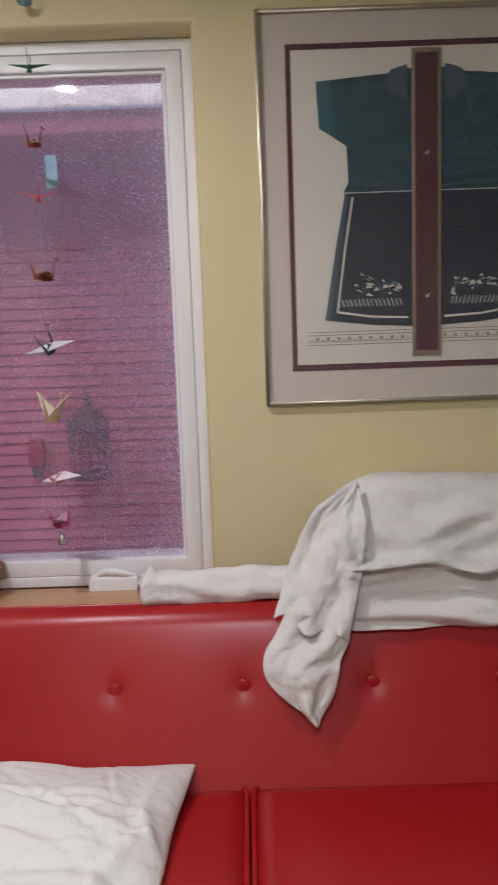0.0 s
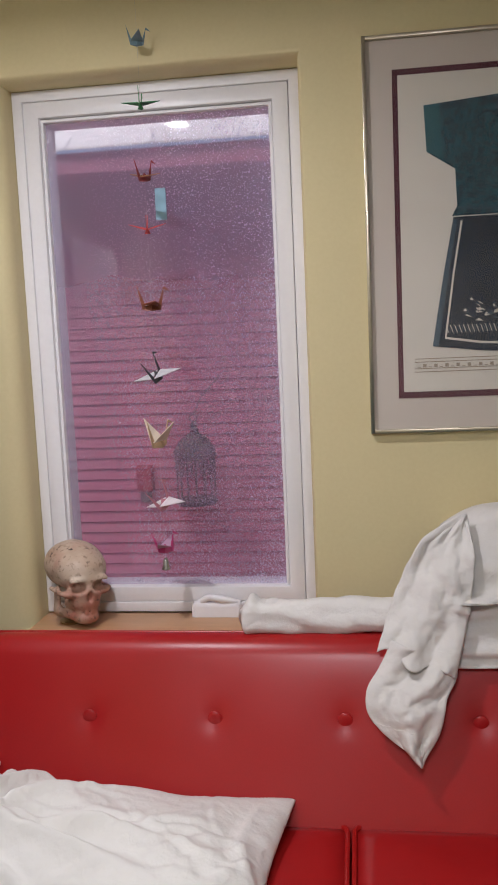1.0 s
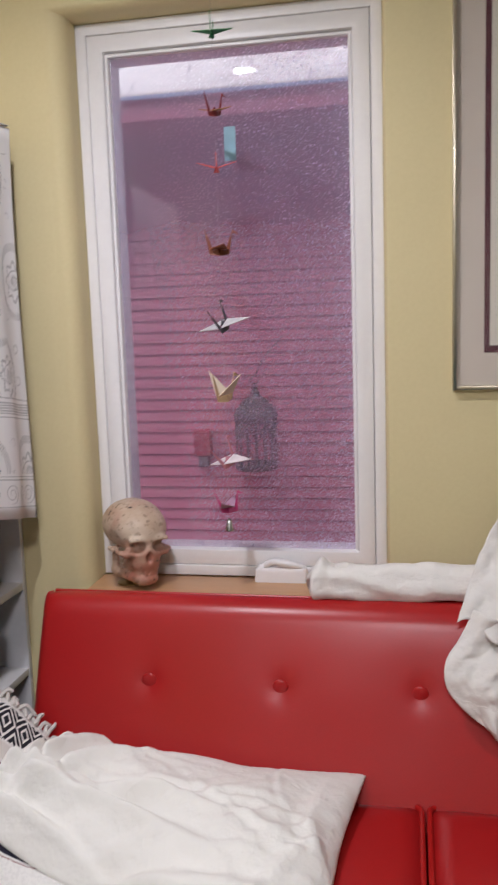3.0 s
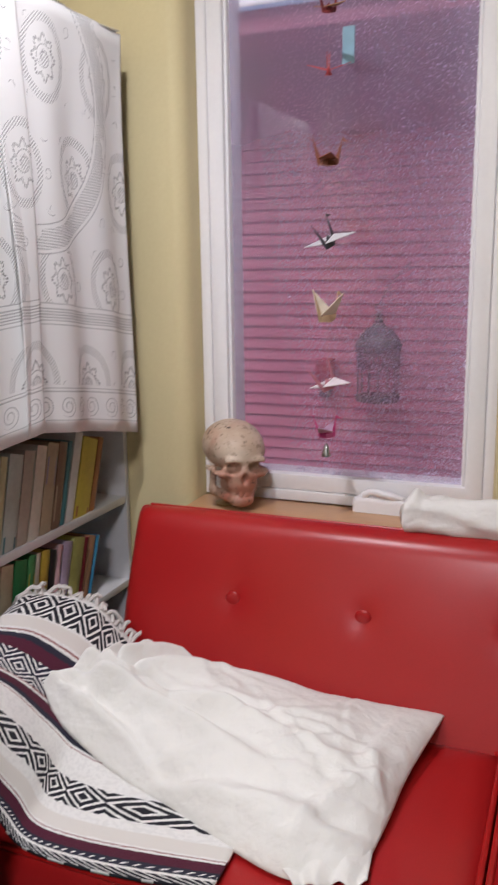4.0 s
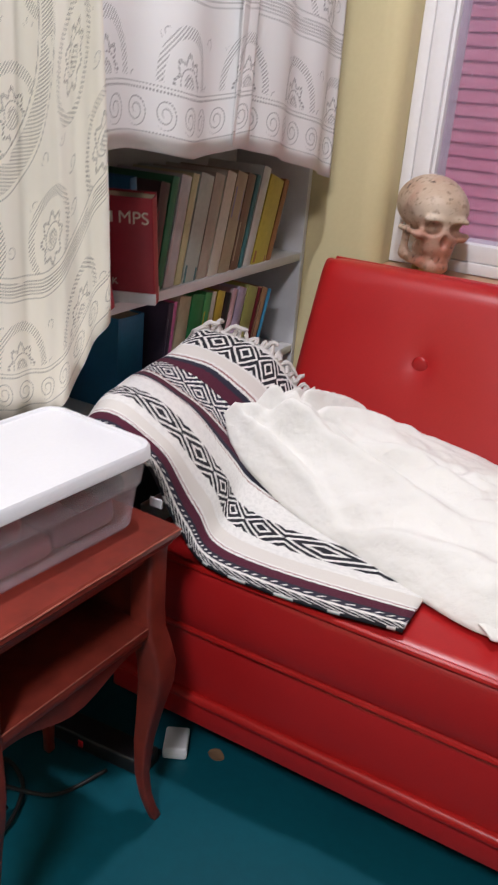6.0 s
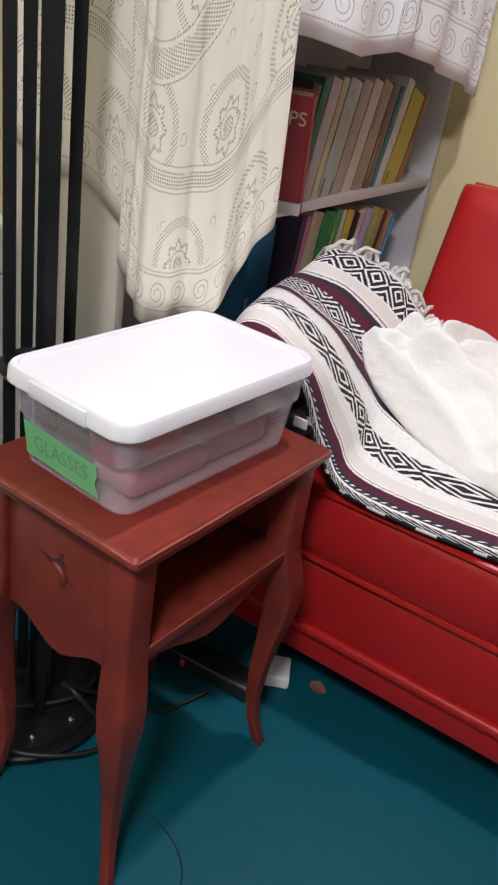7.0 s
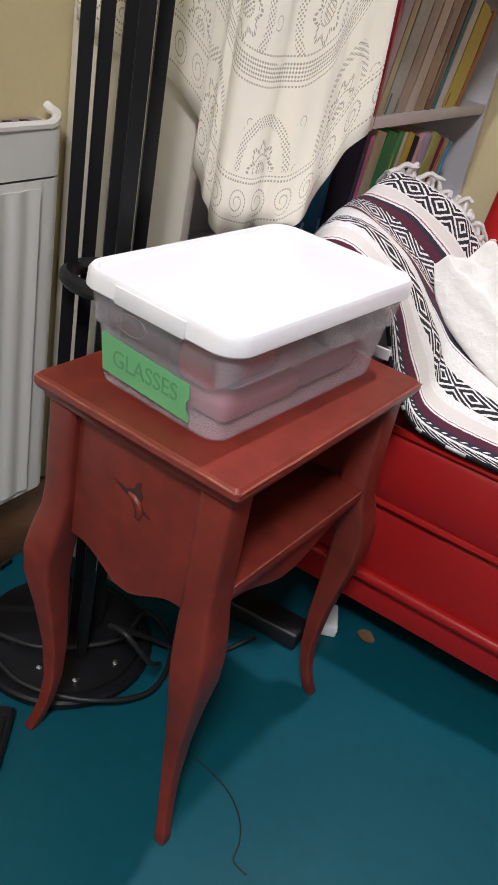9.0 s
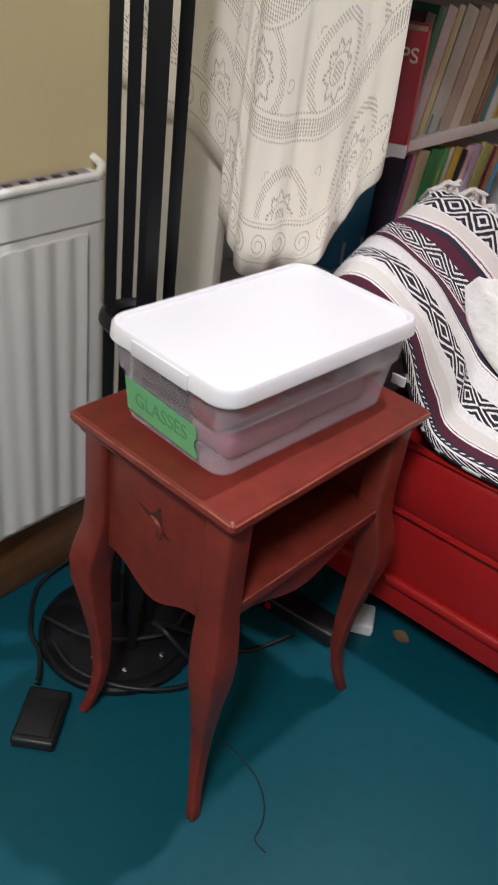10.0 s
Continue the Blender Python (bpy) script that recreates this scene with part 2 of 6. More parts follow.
def serape():
    """Woven blanket: stripes along u, at heights v, with stepped diamonds in three of the bands. u and v in metres."""
    m, t, b = nodes_of("striped_woven_blanket")
    uv = t.nodes.new("ShaderNodeUVMap")
    sep = t.nodes.new("ShaderNodeSeparateXYZ")
    t.links.new(uv.outputs[0], sep.inputs[0])
    wob = add(t, "ShaderNodeTexNoise", Scale=90.0, Detail=2.0)
    t.links.new(uv.outputs[0], wob.inputs["Vector"])
    v = calc(t, "ADD", sep.outputs[1], calc(t, "MULTIPLY", calc(t, "SUBTRACT", wob.outputs["Fac"], 0.5), 0.006))
    u = sep.outputs[0]
    white, black, navy, maroon, cream, rose = (0.78, 0.76, 0.73), (0.010, 0.010, 0.016), (0.018, 0.018, 0.035), (0.075, 0.008, 0.025), (0.69, 0.65, 0.60), (0.30, 0.14, 0.13)

    def between(lo, hi):
        return calc(t, "MULTIPLY", calc(t, "GREATER_THAN", v, lo), calc(t, "LESS_THAN", v, hi))

    def diamonds(lo, hi, period, lines):
        mid, half = (lo + hi) / 2, (hi - lo) / 2
        dv = calc(t, "DIVIDE", calc(t, "ABSOLUTE", calc(t, "SUBTRACT", v, mid)), half)
        du = calc(t, "ABSOLUTE", calc(t, "SUBTRACT", calc(t, "MULTIPLY", calc(t, "FRACT", calc(t, "DIVIDE", u, period)), 2.0), 1.0))
        step = calc(t, "DIVIDE", calc(t, "FLOOR", calc(t, "MULTIPLY", calc(t, "ADD", dv, du), lines * 5.0)), lines * 5.0)
        ink = calc(t, "LESS_THAN", calc(t, "FRACT", calc(t, "MULTIPLY", step, lines)), 0.5)
        return calc(t, "MULTIPLY", ink, between(lo, hi))

    col = blend(t, calc(t, "GREATER_THAN", wob.outputs["Fac"], 0.52), white, tuple(c * 0.93 for c in white))
    for lo, hi, c in ((0.040, 0.062, navy), (0.062, 0.090, maroon), (0.096, 0.099, rose), (0.105, 0.14, cream), (0.335, 0.350, navy), (0.350, 0.375, maroon), (0.382, 0.386, rose),
                      (0.325, 0.328, rose), (0.447, 0.472, maroon), (0.472, 0.484, navy), (0.490, 0.494, rose), (0.50, 0.53, cream)):
        col = blend(t, between(lo, hi), col, c)
    rope = calc(t, "MULTIPLY", calc(t, "GREATER_THAN", calc(t, "SINE", calc(t, "ADD", calc(t, "MULTIPLY", u, 330.0), calc(t, "MULTIPLY", v, 420.0))), -0.65), between(-0.01, 0.030))
    rope2 = calc(t, "MULTIPLY", calc(t, "GREATER_THAN", calc(t, "SINE", calc(t, "SUBTRACT", calc(t, "MULTIPLY", u, 380.0), calc(t, "MULTIPLY", v, 420.0))), 0.55), between(0.046, 0.054))
    col = blend(t, rope, col, black)
    col = blend(t, rope2, col, white)
    col = blend(t, diamonds(0.168, 0.242, 0.105, 2.0), col, black)
    col = blend(t, diamonds(0.386, 0.447, 0.095, 2.5), col, navy)
    col = blend(t, diamonds(0.535, 0.608, 0.105, 2.0), col, black)
    t.links.new(col, b.inputs["Base Color"])
    b.inputs["Roughness"].default_value = 0.95
    b.inputs["Sheen Weight"].default_value = 0.0
    rib = calc(t, "SINE", calc(t, "MULTIPLY", v, 1600.0))
    h = calc(t, "ADD", calc(t, "MULTIPLY", rib, 0.3), wob.outputs["Fac"])
    bump(t, b, h, 0.5, 0.002)
    return m


SERAPE = serape()


def bone():
    m, t, b = nodes_of("stained_bone")
    n1, n2, n3 = noise_of(t, 14, 6), noise_of(t, 90, 5), noise_of(t, 8, 3)
    c = blend(t, ramp(t, n1, 0.35, 0.7), (0.48, 0.34, 0.24), (0.64, 0.52, 0.40))
    tc = t.nodes.new("ShaderNodeTexCoord")
    sep = t.nodes.new("ShaderNodeSeparateXYZ")
    t.links.new(tc.outputs["Object"], sep.inputs[0])
    face = calc(t, "MULTIPLY", ramp(t, sep.outputs[2], 0.135, 0.085), ramp(t, sep.outputs[1], 0.0, -0.05))
    stain = calc(t, "MAXIMUM", calc(t, "MULTIPLY", ramp(t, n3, 0.46, 0.60), 0.55), calc(t, "MULTIPLY", face, ramp(t, n1, 0.30, 0.48)))
    c = blend(t, calc(t, "MULTIPLY", stain, 0.85), c, (0.40, 0.12, 0.075))
    c = blend(t, calc(t, "MULTIPLY", ramp(t, n2, 0.54, 0.70), 0.7), c, (0.17, 0.10, 0.06))
    c = blend(t, ramp(t, noise_of(t, 45, 3), 0.67, 0.73), c, (0.06, 0.035, 0.025))
    t.links.new(c, b.inputs["Base Color"])
    b.inputs["Roughness"].default_value = 0.5
    bump(t, b, n2, 0.3, 0.002)
    return m


BONE = bone()


def window_glass():
    """A dusty pane: mostly clear, with dust specks that catch the light and a bluish veil denser towards the top."""
    m, t, b = nodes_of("dusty_window_glass")
    out = t.nodes["Material Output"]
    clear, glossy, dust = add(t, "ShaderNodeBsdfTransparent"), add(t, "ShaderNodeBsdfGlossy", Roughness=0.02), add(t, "ShaderNodeBsdfTranslucent")
    film = add(t, "ShaderNodeBsdfDiffuse")
    clear.inputs["Color"].default_value = (0.93, 0.92, 0.95, 1)
    dust.inputs["Color"].default_value = (0.90, 0.88, 1.0, 1)
    film.inputs["Color"].default_value = (0.66, 0.62, 0.92, 1)
    tc = t.nodes.new("ShaderNodeTexCoord")
    sep = t.nodes.new("ShaderNodeSeparateXYZ")
    t.links.new(tc.outputs["Object"], sep.inputs[0])
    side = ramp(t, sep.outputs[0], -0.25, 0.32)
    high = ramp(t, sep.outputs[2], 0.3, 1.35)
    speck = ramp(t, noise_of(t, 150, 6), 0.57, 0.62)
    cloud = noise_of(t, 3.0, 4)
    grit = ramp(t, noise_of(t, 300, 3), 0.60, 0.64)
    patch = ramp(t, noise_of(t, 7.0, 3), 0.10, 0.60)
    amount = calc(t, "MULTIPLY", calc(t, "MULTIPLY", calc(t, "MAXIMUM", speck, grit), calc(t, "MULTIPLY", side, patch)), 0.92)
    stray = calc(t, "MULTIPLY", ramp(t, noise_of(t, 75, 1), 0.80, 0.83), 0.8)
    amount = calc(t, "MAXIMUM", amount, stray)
    # bluish veil over the whole pane, slightly cloudy, growing with height
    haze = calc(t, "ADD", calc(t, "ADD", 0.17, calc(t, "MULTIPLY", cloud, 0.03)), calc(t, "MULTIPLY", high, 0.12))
    coating = t.nodes.new("ShaderNodeMixShader")
    coating.inputs[0].default_value = 0.12
    t.links.new(dust.outputs[0], coating.inputs[1])
    t.links.new(film.outputs[0], coating.inputs[2])
    a, c = t.nodes.new("ShaderNodeMixShader"), t.nodes.new("ShaderNodeMixShader")
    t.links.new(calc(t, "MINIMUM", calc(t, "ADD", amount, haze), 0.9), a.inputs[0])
    t.links.new(clear.outputs[0], a.inputs[1])
    t.links.new(coating.outputs[0], a.inputs[2])
    c.inputs[0].default_value = 0.035
    t.links.new(a.outputs[0], c.inputs[1])
    t.links.new(glossy.outputs[0], c.inputs[2])
    t.links.new(c.outputs[0], out.inputs[0])
    return m


PANE = window_glass()


def clear_plastic():
    m, t, b = nodes_of("milky_clear_plastic")
    out = t.nodes["Material Output"]
    clear, glossy, milk = add(t, "ShaderNodeBsdfTransparent"), add(t, "ShaderNodeBsdfGlossy", Roughness=0.12), add(t, "ShaderNodeBsdfDiffuse")
    clear.inputs["Color"].default_value = (0.97, 0.955, 0.97, 1)
    milk.inputs["Color"].default_value = (0.85, 0.79, 0.84, 1)
    a, c = t.nodes.new("ShaderNodeMixShader"), t.nodes.new("ShaderNodeMixShader")
    t.links.new(calc(t, "ADD", 0.12, calc(t, "MULTIPLY", noise_of(t, 14, 4), 0.12)), a.inputs[0])
    t.links.new(clear.outputs[0], a.inputs[1])
    t.links.new(milk.outputs[0], a.inputs[2])
    c.inputs[0].default_value = 0.06
    t.links.new(a.outputs[0], c.inputs[1])
    t.links.new(glossy.outputs[0], c.inputs[2])
    t.links.new(c.outputs[0], out.inputs[0])
    return m


TUB = clear_plastic()


# ---- shape helpers ----
def thing(name, place, label, category, group="", turn=0.0, kind=""):
    ob = new(name)
    ob.empty_display_size = 0.05
    ob.matrix_basis = pose(*place, 0, 0, turn)
    return tagged(ob, label, category, group, kind)


def mesh_of(name, bm, material, sharp=40):
    me = bpy.data.meshes.new(name)
    bm.to_mesh(me)
    bm.free()
    me.materials.append(material)
    me.shade_smooth()
    me.set_sharp_from_angle(angle=radians(sharp))
    return me


def part(name, bm, material, parent, label="", sharp=40, world=False):
    """Links a bmesh as one mesh object under a thing or a part. world: its points are in world places."""
    if world:
        top = parent if parent.parent is None else parent.parent
        bmesh.ops.transform(bm, matrix=top.matrix_basis.inverted(), verts=bm.verts)
    ob = new(name, mesh_of(name, bm, material, sharp))
    ob.parent = parent
    return tagged(ob, label)


def single(name, bm, material, label, category, kind="", group="", sharp=40, base=None):
    """A thing, or a piece of the setting, of one mesh."""
    if base:
        bmesh.ops.translate(bm, vec=-Vector(base), verts=bm.verts)
    ob = new(name, mesh_of(name, bm, material, sharp))
    if base:
        ob.location = base
    return tagged(ob, label, category, group, kind)


def box(lo, hi, bevel=0.0, seg=2, bm=None):
    bm = bm or bmesh.new()
    made = bmesh.ops.create_cube(bm, size=1.0)["verts"]
    size = [h - l for l, h in zip(lo, hi)]
    bmesh.ops.transform(bm, matrix=Matrix.LocRotScale([(l + h) / 2 for l, h in zip(lo, hi)], None, size), verts=made)
    if bevel:
        edges = list({e for v in made for e in v.link_edges})
        bmesh.ops.bevel(bm, geom=edges, offset=min(bevel, min(size) * 0.49), segments=seg, profile=0.5, affect="EDGES")
    return bm


def grid(fn, nu, nv, thick=0.0, closed=False, bm=None, uv=None):
    """A sheet of points fn(u, v), u and v from 0 to 1, given a thickness along its normals."""
    bm = bm or bmesh.new()
    pts = [[Vector(fn(i / nu, j / nv)) for j in range(nv + 1)] for i in range(nu if closed else nu + 1)]
    n = len(pts)
    rows = [[bm.verts.new(p) for p in line] for line in pts]
    layer = bm.loops.layers.uv.verify() if uv else None
    back = None
    if thick:
        back = []
        for i in range(n):
            line = []
            for j in range(nv + 1):
                a = pts[(i + 1) % n if closed else min(i + 1, n - 1)][j] - pts[(i - 1) % n if closed else max(i - 1, 0)][j]
                b = pts[i][min(j + 1, nv)] - pts[i][max(j - 1, 0)]
                line.append(bm.verts.new(pts[i][j] - a.cross(b).normalized() * thick))
            back.append(line)

    def face(vs, coords):
        f = bm.faces.new(vs)
        if layer:
            for loop, (a, b) in zip(f.loops, coords):
                loop[layer].uv = uv(a, b)

    for i in range(nu):
        k = (i + 1) % n
        for j in range(nv):
            cs = [(i / nu, j / nv), ((i + 1) / nu, j / nv), ((i + 1) / nu, (j + 1) / nv), (i / nu, (j + 1) / nv)]
            face([rows[i][j], rows[k][j], rows[k][j + 1], rows[i][j + 1]], cs)
            if back:
                face([back[i][j + 1], back[k][j + 1], back[k][j], back[i][j]], [cs[3], cs[2], cs[1], cs[0]])
        if back:
            face([rows[k][0], rows[i][0], back[i][0], back[k][0]], [(i / nu, 0)] * 4)
            face([rows[i][nv], rows[k][nv], back[k][nv], back[i][nv]], [(i / nu, 1)] * 4)
    if back and not closed:
        for j in range(nv):
            face([rows[0][j], rows[0][j + 1], back[0][j + 1], back[0][j]], [(0, j / nv)] * 4)
            face([rows[-1][j + 1], rows[-1][j], back[-1][j], back[-1][j + 1]], [(1, j / nv)] * 4)
    return bm


def tube(points, radius, n=8, bm=None, square=False):
    """A tube along points; radius is one number or one for each point."""
    bm = bm or bmesh.new()
    pts = [Vector(p) for p in points]
    radii = radius if isinstance(radius, (list, tuple)) else [radius] * len(pts)
    rings, side = [], None
    for i, p in enumerate(pts):
        d = (pts[min(i + 1, len(pts) - 1)] - pts[max(i - 1, 0)]).normalized()
        if side is None:
            side = d.orthogonal().normalized()
        side = (side - d * side.dot(d)).normalized()
        up = d.cross(side)
        rings.append([bm.verts.new(p + radii[i] * (math.cos(a) * side + math.sin(a) * up)) for a in (math.tau * (k + 0.5) / n for k in range(n))])
    for r, s in zip(rings, rings[1:]):
        for k in range(n):
            bm.faces.new([r[k], r[(k + 1) % n], s[(k + 1) % n], s[k]])
    bm.faces.new(rings[0][::-1])
    bm.faces.new(rings[-1])
    return bm


def lathe(profile, n=24, centre=(0, 0), bm=None):
    """A turned body of (radius, height) points."""
    bm = bm or bmesh.new()
    rings = [[bm.verts.new((centre[0] + r * math.cos(math.tau * k / n), centre[1] + r * math.sin(math.tau * k / n), z)) for k in range(n)] for r, z in profile]
    for r, s in zip(rings, rings[1:]):
        for k in range(n):
            bm.faces.new([r[k], r[(k + 1) % n], s[(k + 1) % n], s[k]])
    bm.faces.new(rings[0][::-1])
    bm.faces.new(rings[-1])
    return bm


def prism(outline, axis, lo, hi, bm=None, bevel=0.0):
    """A flat outline of (a, b) pairs pushed from lo to hi along an axis; a and b are the other two axes in order."""
    bm = bm or bmesh.new()

    def at(a, b, c):
        return {"x": (c, a, b), "y": (a, c, b), "z": (a, b, c)}[axis]

    one = [bm.verts.new(at(a, b, lo)) for a, b in outline]
    two = [bm.verts.new(at(a, b, hi)) for a, b in outline]
    caps = [bm.faces.new(one[::-1]), bm.faces.new(two)]
    for k in range(len(one)):
        bm.faces.new([one[k], one[(k + 1) % len(one)], two[(k + 1) % len(one)], two[k]])
    if bevel:
        bmesh.ops.bevel(bm, geom=[e for f in caps for e in f.edges], offset=bevel, segments=2, affect="EDGES")
    bmesh.ops.recalc_face_normals(bm, faces=bm.faces)
    return bm


def curve_through(points, n):
    """n + 1 points on a smooth line through the given ones."""
    pts = [Vector(p) for p in points]
    out = []
    for i in range(n + 1):
        s = i / n * (len(pts) - 1)
        k = min(int(s), len(pts) - 2)
        f = s - k
        a, b, c, d = pts[max(k - 1, 0)], pts[k], pts[k + 1], pts[min(k + 2, len(pts) - 1)]
        out.append(0.5 * (2 * b + (c - a) * f + (2 * a - 5 * b + 4 * c - d) * f * f + (3 * b - a - 3 * c + d) * f ** 3))
    return out


def bulge(p, amount, scale, seed=0.0):
    return amount * noise.noise(Vector(p) * scale + Vector((seed, seed * 1.7, -seed)))


def rounded(w, d, r, n=5):
    """The outline of a rectangle w by d about the origin with round corners."""
    out = []
    for cx, cy, a0 in ((w / 2 - r, d / 2 - r, 0), (-w / 2 + r, d / 2 - r, 90), (-w / 2 + r, -d / 2 + r, 180), (w / 2 - r, -d / 2 + r, 270)):
        out += [(cx + r * math.cos(radians(a0 + 90 * k / n)), cy + r * math.sin(radians(a0 + 90 * k / n))) for k in range(n + 1)]
    return out


def loft(rings, bm=None, cap=True):
    bm = bm or bmesh.new()
    made = [[bm.verts.new(p) for p in ring] for ring in rings]
    n = len(made[0])
    for r, s in zip(made, made[1:]):
        for k in range(n):
            bm.faces.new([r[k], r[(k + 1) % n], s[(k + 1) % n], s[k]])
    if cap:
        bm.faces.new(made[0][::-1])
        bm.faces.new(made[-1])
    return bm


# ---- room ----
X0, X1, Y0, Y1 = -1.322, 2.8, -2.4, 2.32
OX0, OX1, OZ0, OZ1 = -0.878, -0.045, 0.797, 2.366

single("floor", box((X0 - 0.2, Y0 - 0.2, -0.1), (X1 + 0.2, Y1 + 0.02, 0.0)), FLOOR, "teal painted floor, slightly glossy and scuffed", "floor", "structure")
single("ceiling", box((X0 - 0.2, Y0 - 0.2, CEILING), (X1 + 0.2, Y1 + 0.24, CEILING + 0.1)), CEIL, "plain white painted ceiling", "ceiling", "structure")


def wall_with_opening():
    """A thick wall whose opening has softly rounded plaster edges."""
    def rect(x0, x1, z0, z1, y):
        return [(x0, y, z0), (x1, y, z0), (x1, y, z1), (x0, y, z1)]
    rl, rr, rt = 0.062, 0.012, 0.020
    rings = [rect(X0 - 0.2, X1 + 0.2, 0.0, CEILING, Y1)]
    for k in range(7):
        a = math.pi / 2 * k / 6
        g, s = 1 - math.sin(a), 1 - math.cos(a)
        rings.append(rect(OX0 - rl * g, OX1 + rr * g, OZ0, OZ1 + rt * g, Y1 + 0.050 * s))
    rings.append(rect(OX0, OX1, OZ0, OZ1, Y1 + 0.22))
    rings.append(rect(X0 - 0.2, X1 + 0.2, 0.0, CEILING, Y1 + 0.22))
    rings.append(rings[0])
    bm = loft(rings, cap=False)
    bmesh.ops.remove_doubles(bm, verts=bm.verts, dist=1e-6)
    bmesh.ops.recalc_face_normals(bm, faces=bm.faces)
    return bm


single("wall_north", wall_with_opening(), WALL, "yellow painted plaster wall with a deep window opening", "wall", "structure")
single("wall_west", box((X0 - 0.15, Y0 - 0.2, 0), (X0, Y1, CEILING)), WALL, "yellow painted plaster wall", "wall", "structure")
single("wall_south", box((X0, Y0 - 0.15, 0), (X1, Y0, CEILING)), WHITE_WALL, "plain pale painted wall", "wall", "structure")
single("wall_east", box((X1, Y0 - 0.15, 0), (X1 + 0.15, Y1, CEILING)), WHITE_WALL, "plain pale painted wall", "wall", "structure")
single("baseboard", box((X0 + 0.0005, Y0, 0.001), (X0 + 0.016, 1.118, 0.147), 0.004), BASE_WOOD, "brown varnished wooden baseboard", "baseboard", "structure")

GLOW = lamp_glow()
# unseen fixture, added only to brighten the room from behind the camera
for lx, ly, watts in FILL_LAMPS:
    fixture = thing("fill_light", (lx, ly, CEILING - 0.06), "unseen round white ceiling light added as fill, switched on", "ceiling light")
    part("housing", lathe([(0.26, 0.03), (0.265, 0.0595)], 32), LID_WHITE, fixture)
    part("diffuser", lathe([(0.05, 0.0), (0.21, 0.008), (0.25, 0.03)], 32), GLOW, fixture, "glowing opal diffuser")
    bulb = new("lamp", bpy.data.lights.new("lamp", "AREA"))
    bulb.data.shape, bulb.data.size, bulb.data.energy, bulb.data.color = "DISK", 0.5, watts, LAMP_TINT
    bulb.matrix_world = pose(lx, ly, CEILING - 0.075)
bulb = new("lamp", bpy.data.lights.new("lamp", "AREA"))
bulb.data.shape, bulb.data.size, bulb.data.energy, bulb.data.color = "DISK", 0.075, HEAD_WATTS, LAMP_TINT
bulb.matrix_world = pose(HEAD[0], HEAD[1], HEAD[2] - 0.022)


# ---- window ----
def window():
    w = thing("window_1", (-0.455, 2.42, 0.82), "white vinyl window with one tall dusty pane", "window", kind="structure")

    def ring(x0, x1, z0, z1, wide, y0, y1, r):
        """A welded frame round an opening, with eased edges."""
        def rect(i, y):
            return [(x0 + i, y, z0 + i), (x1 - i, y, z0 + i), (x1 - i, y, z1 - i), (x0 + i, y, z1 - i)]
        rings = [rect(0, y1), rect(0, y0 + r), rect(r * 0.3, y0 + r * 0.3), rect(r, y0), rect(wide - r, y0), rect(wide - r * 0.3, y0 + r * 0.3), rect(wide, y0 + r), rect(wide, y1), rect(0, y1)]
        bm = loft(rings, cap=False)
        bmesh.ops.remove_doubles(bm, verts=bm.verts, dist=1e-6)
        bmesh.ops.recalc_face_normals(bm, faces=bm.faces)
        return [bm]

    for bm in ring(OX0 + 0.001, OX1 - 0.001, 0.8205, OZ1 - 0.001, 0.030, 2.414, 2.535, 0.004):
        part("window_frame", bm, VINYL_WHITE, w, world=True)
    for bm in ring(-0.847, -0.078, 0.8515, 2.335, 0.046, 2.418, 2.525, 0.006):
        part("sash", bm, VINYL_WHITE, w, world=True)
    for bm in ring(-0.8005, -0.1245, 0.872, 2.287, 0.010, 2.428, 2.520, 0.004):
        part("glazing_bead", bm, VINYL_WHITE, w, world=True)
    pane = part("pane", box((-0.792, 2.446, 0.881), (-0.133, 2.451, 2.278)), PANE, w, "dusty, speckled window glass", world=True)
    pane.visible_shadow = False
    # wooden sill board, through the opening
    part("window_sill", box((OX0 + 0.001, 2.20, 0.797), (OX1 - 0.001, 2.409, 0.820), 0.006), SILL_WOOD, w, "varnished wooden window sill", world=True)
    # crank operator
    shape = rounded(0.150, 0.046, 0.010)
    op = part("operator_cover", loft([[(-0.340 + k * x, 2.384 + k * y, z) for x, y in shape] for z, k in ((0.8205, 1.0), (0.850, 0.98), (0.858, 0.94), (0.862, 0.86))]), VINYL_WHITE, w, "white crank operator cover", world=True)
    part("crank_handle", tube(curve_through([(-0.385, 2.374, 0.866), (-0.36, 2.368, 0.879), (-0.33, 2.366, 0.876), (-0.295, 2.370, 0.868), (-0.280, 2.375, 0.862)], 12), [0.010] * 4 + [0.011] * 5 + [0.009] * 4, 10), VINYL_WHITE, op, world=True)
    part("paper_tag", box((-0.475, 2.443, 1.985), (-0.443, 2.4445, 2.075)), surface("pale_blue_paper", (0.30, 0.50, 0.62), None, 0.7), w, "pale blue paper tag on the glass", world=True)


window()


# ---- outside ----
single("ground", box((-60, 2.7, -0.6), (60, 90, -0.5)), GROUND, "bare ground of the side yard", "ground", "structure")
house = thing("neighbour_house", (-0.7, 3.65, -0.5), "red painted clapboard house across a narrow side yard", "house")
part("wall", box((-4.0, 3.672, -0.5), (3.2, 6.4, 2.304)), HOUSE_RED, house, world=True)
plank_mesh = mesh_of("plank", prism([(3.6540, 0.0045), (3.6715, 0.0060), (3.6715, 0.0490), (3.6630, 0.0490)], "x", -3.6, 2.8), HOUSE_RED)
for k in range(57):
    plank = new("plank", plank_mesh)
    plank.parent = house
    plank.location = (0.7, -3.65, 0.012 + k * 0.0490)
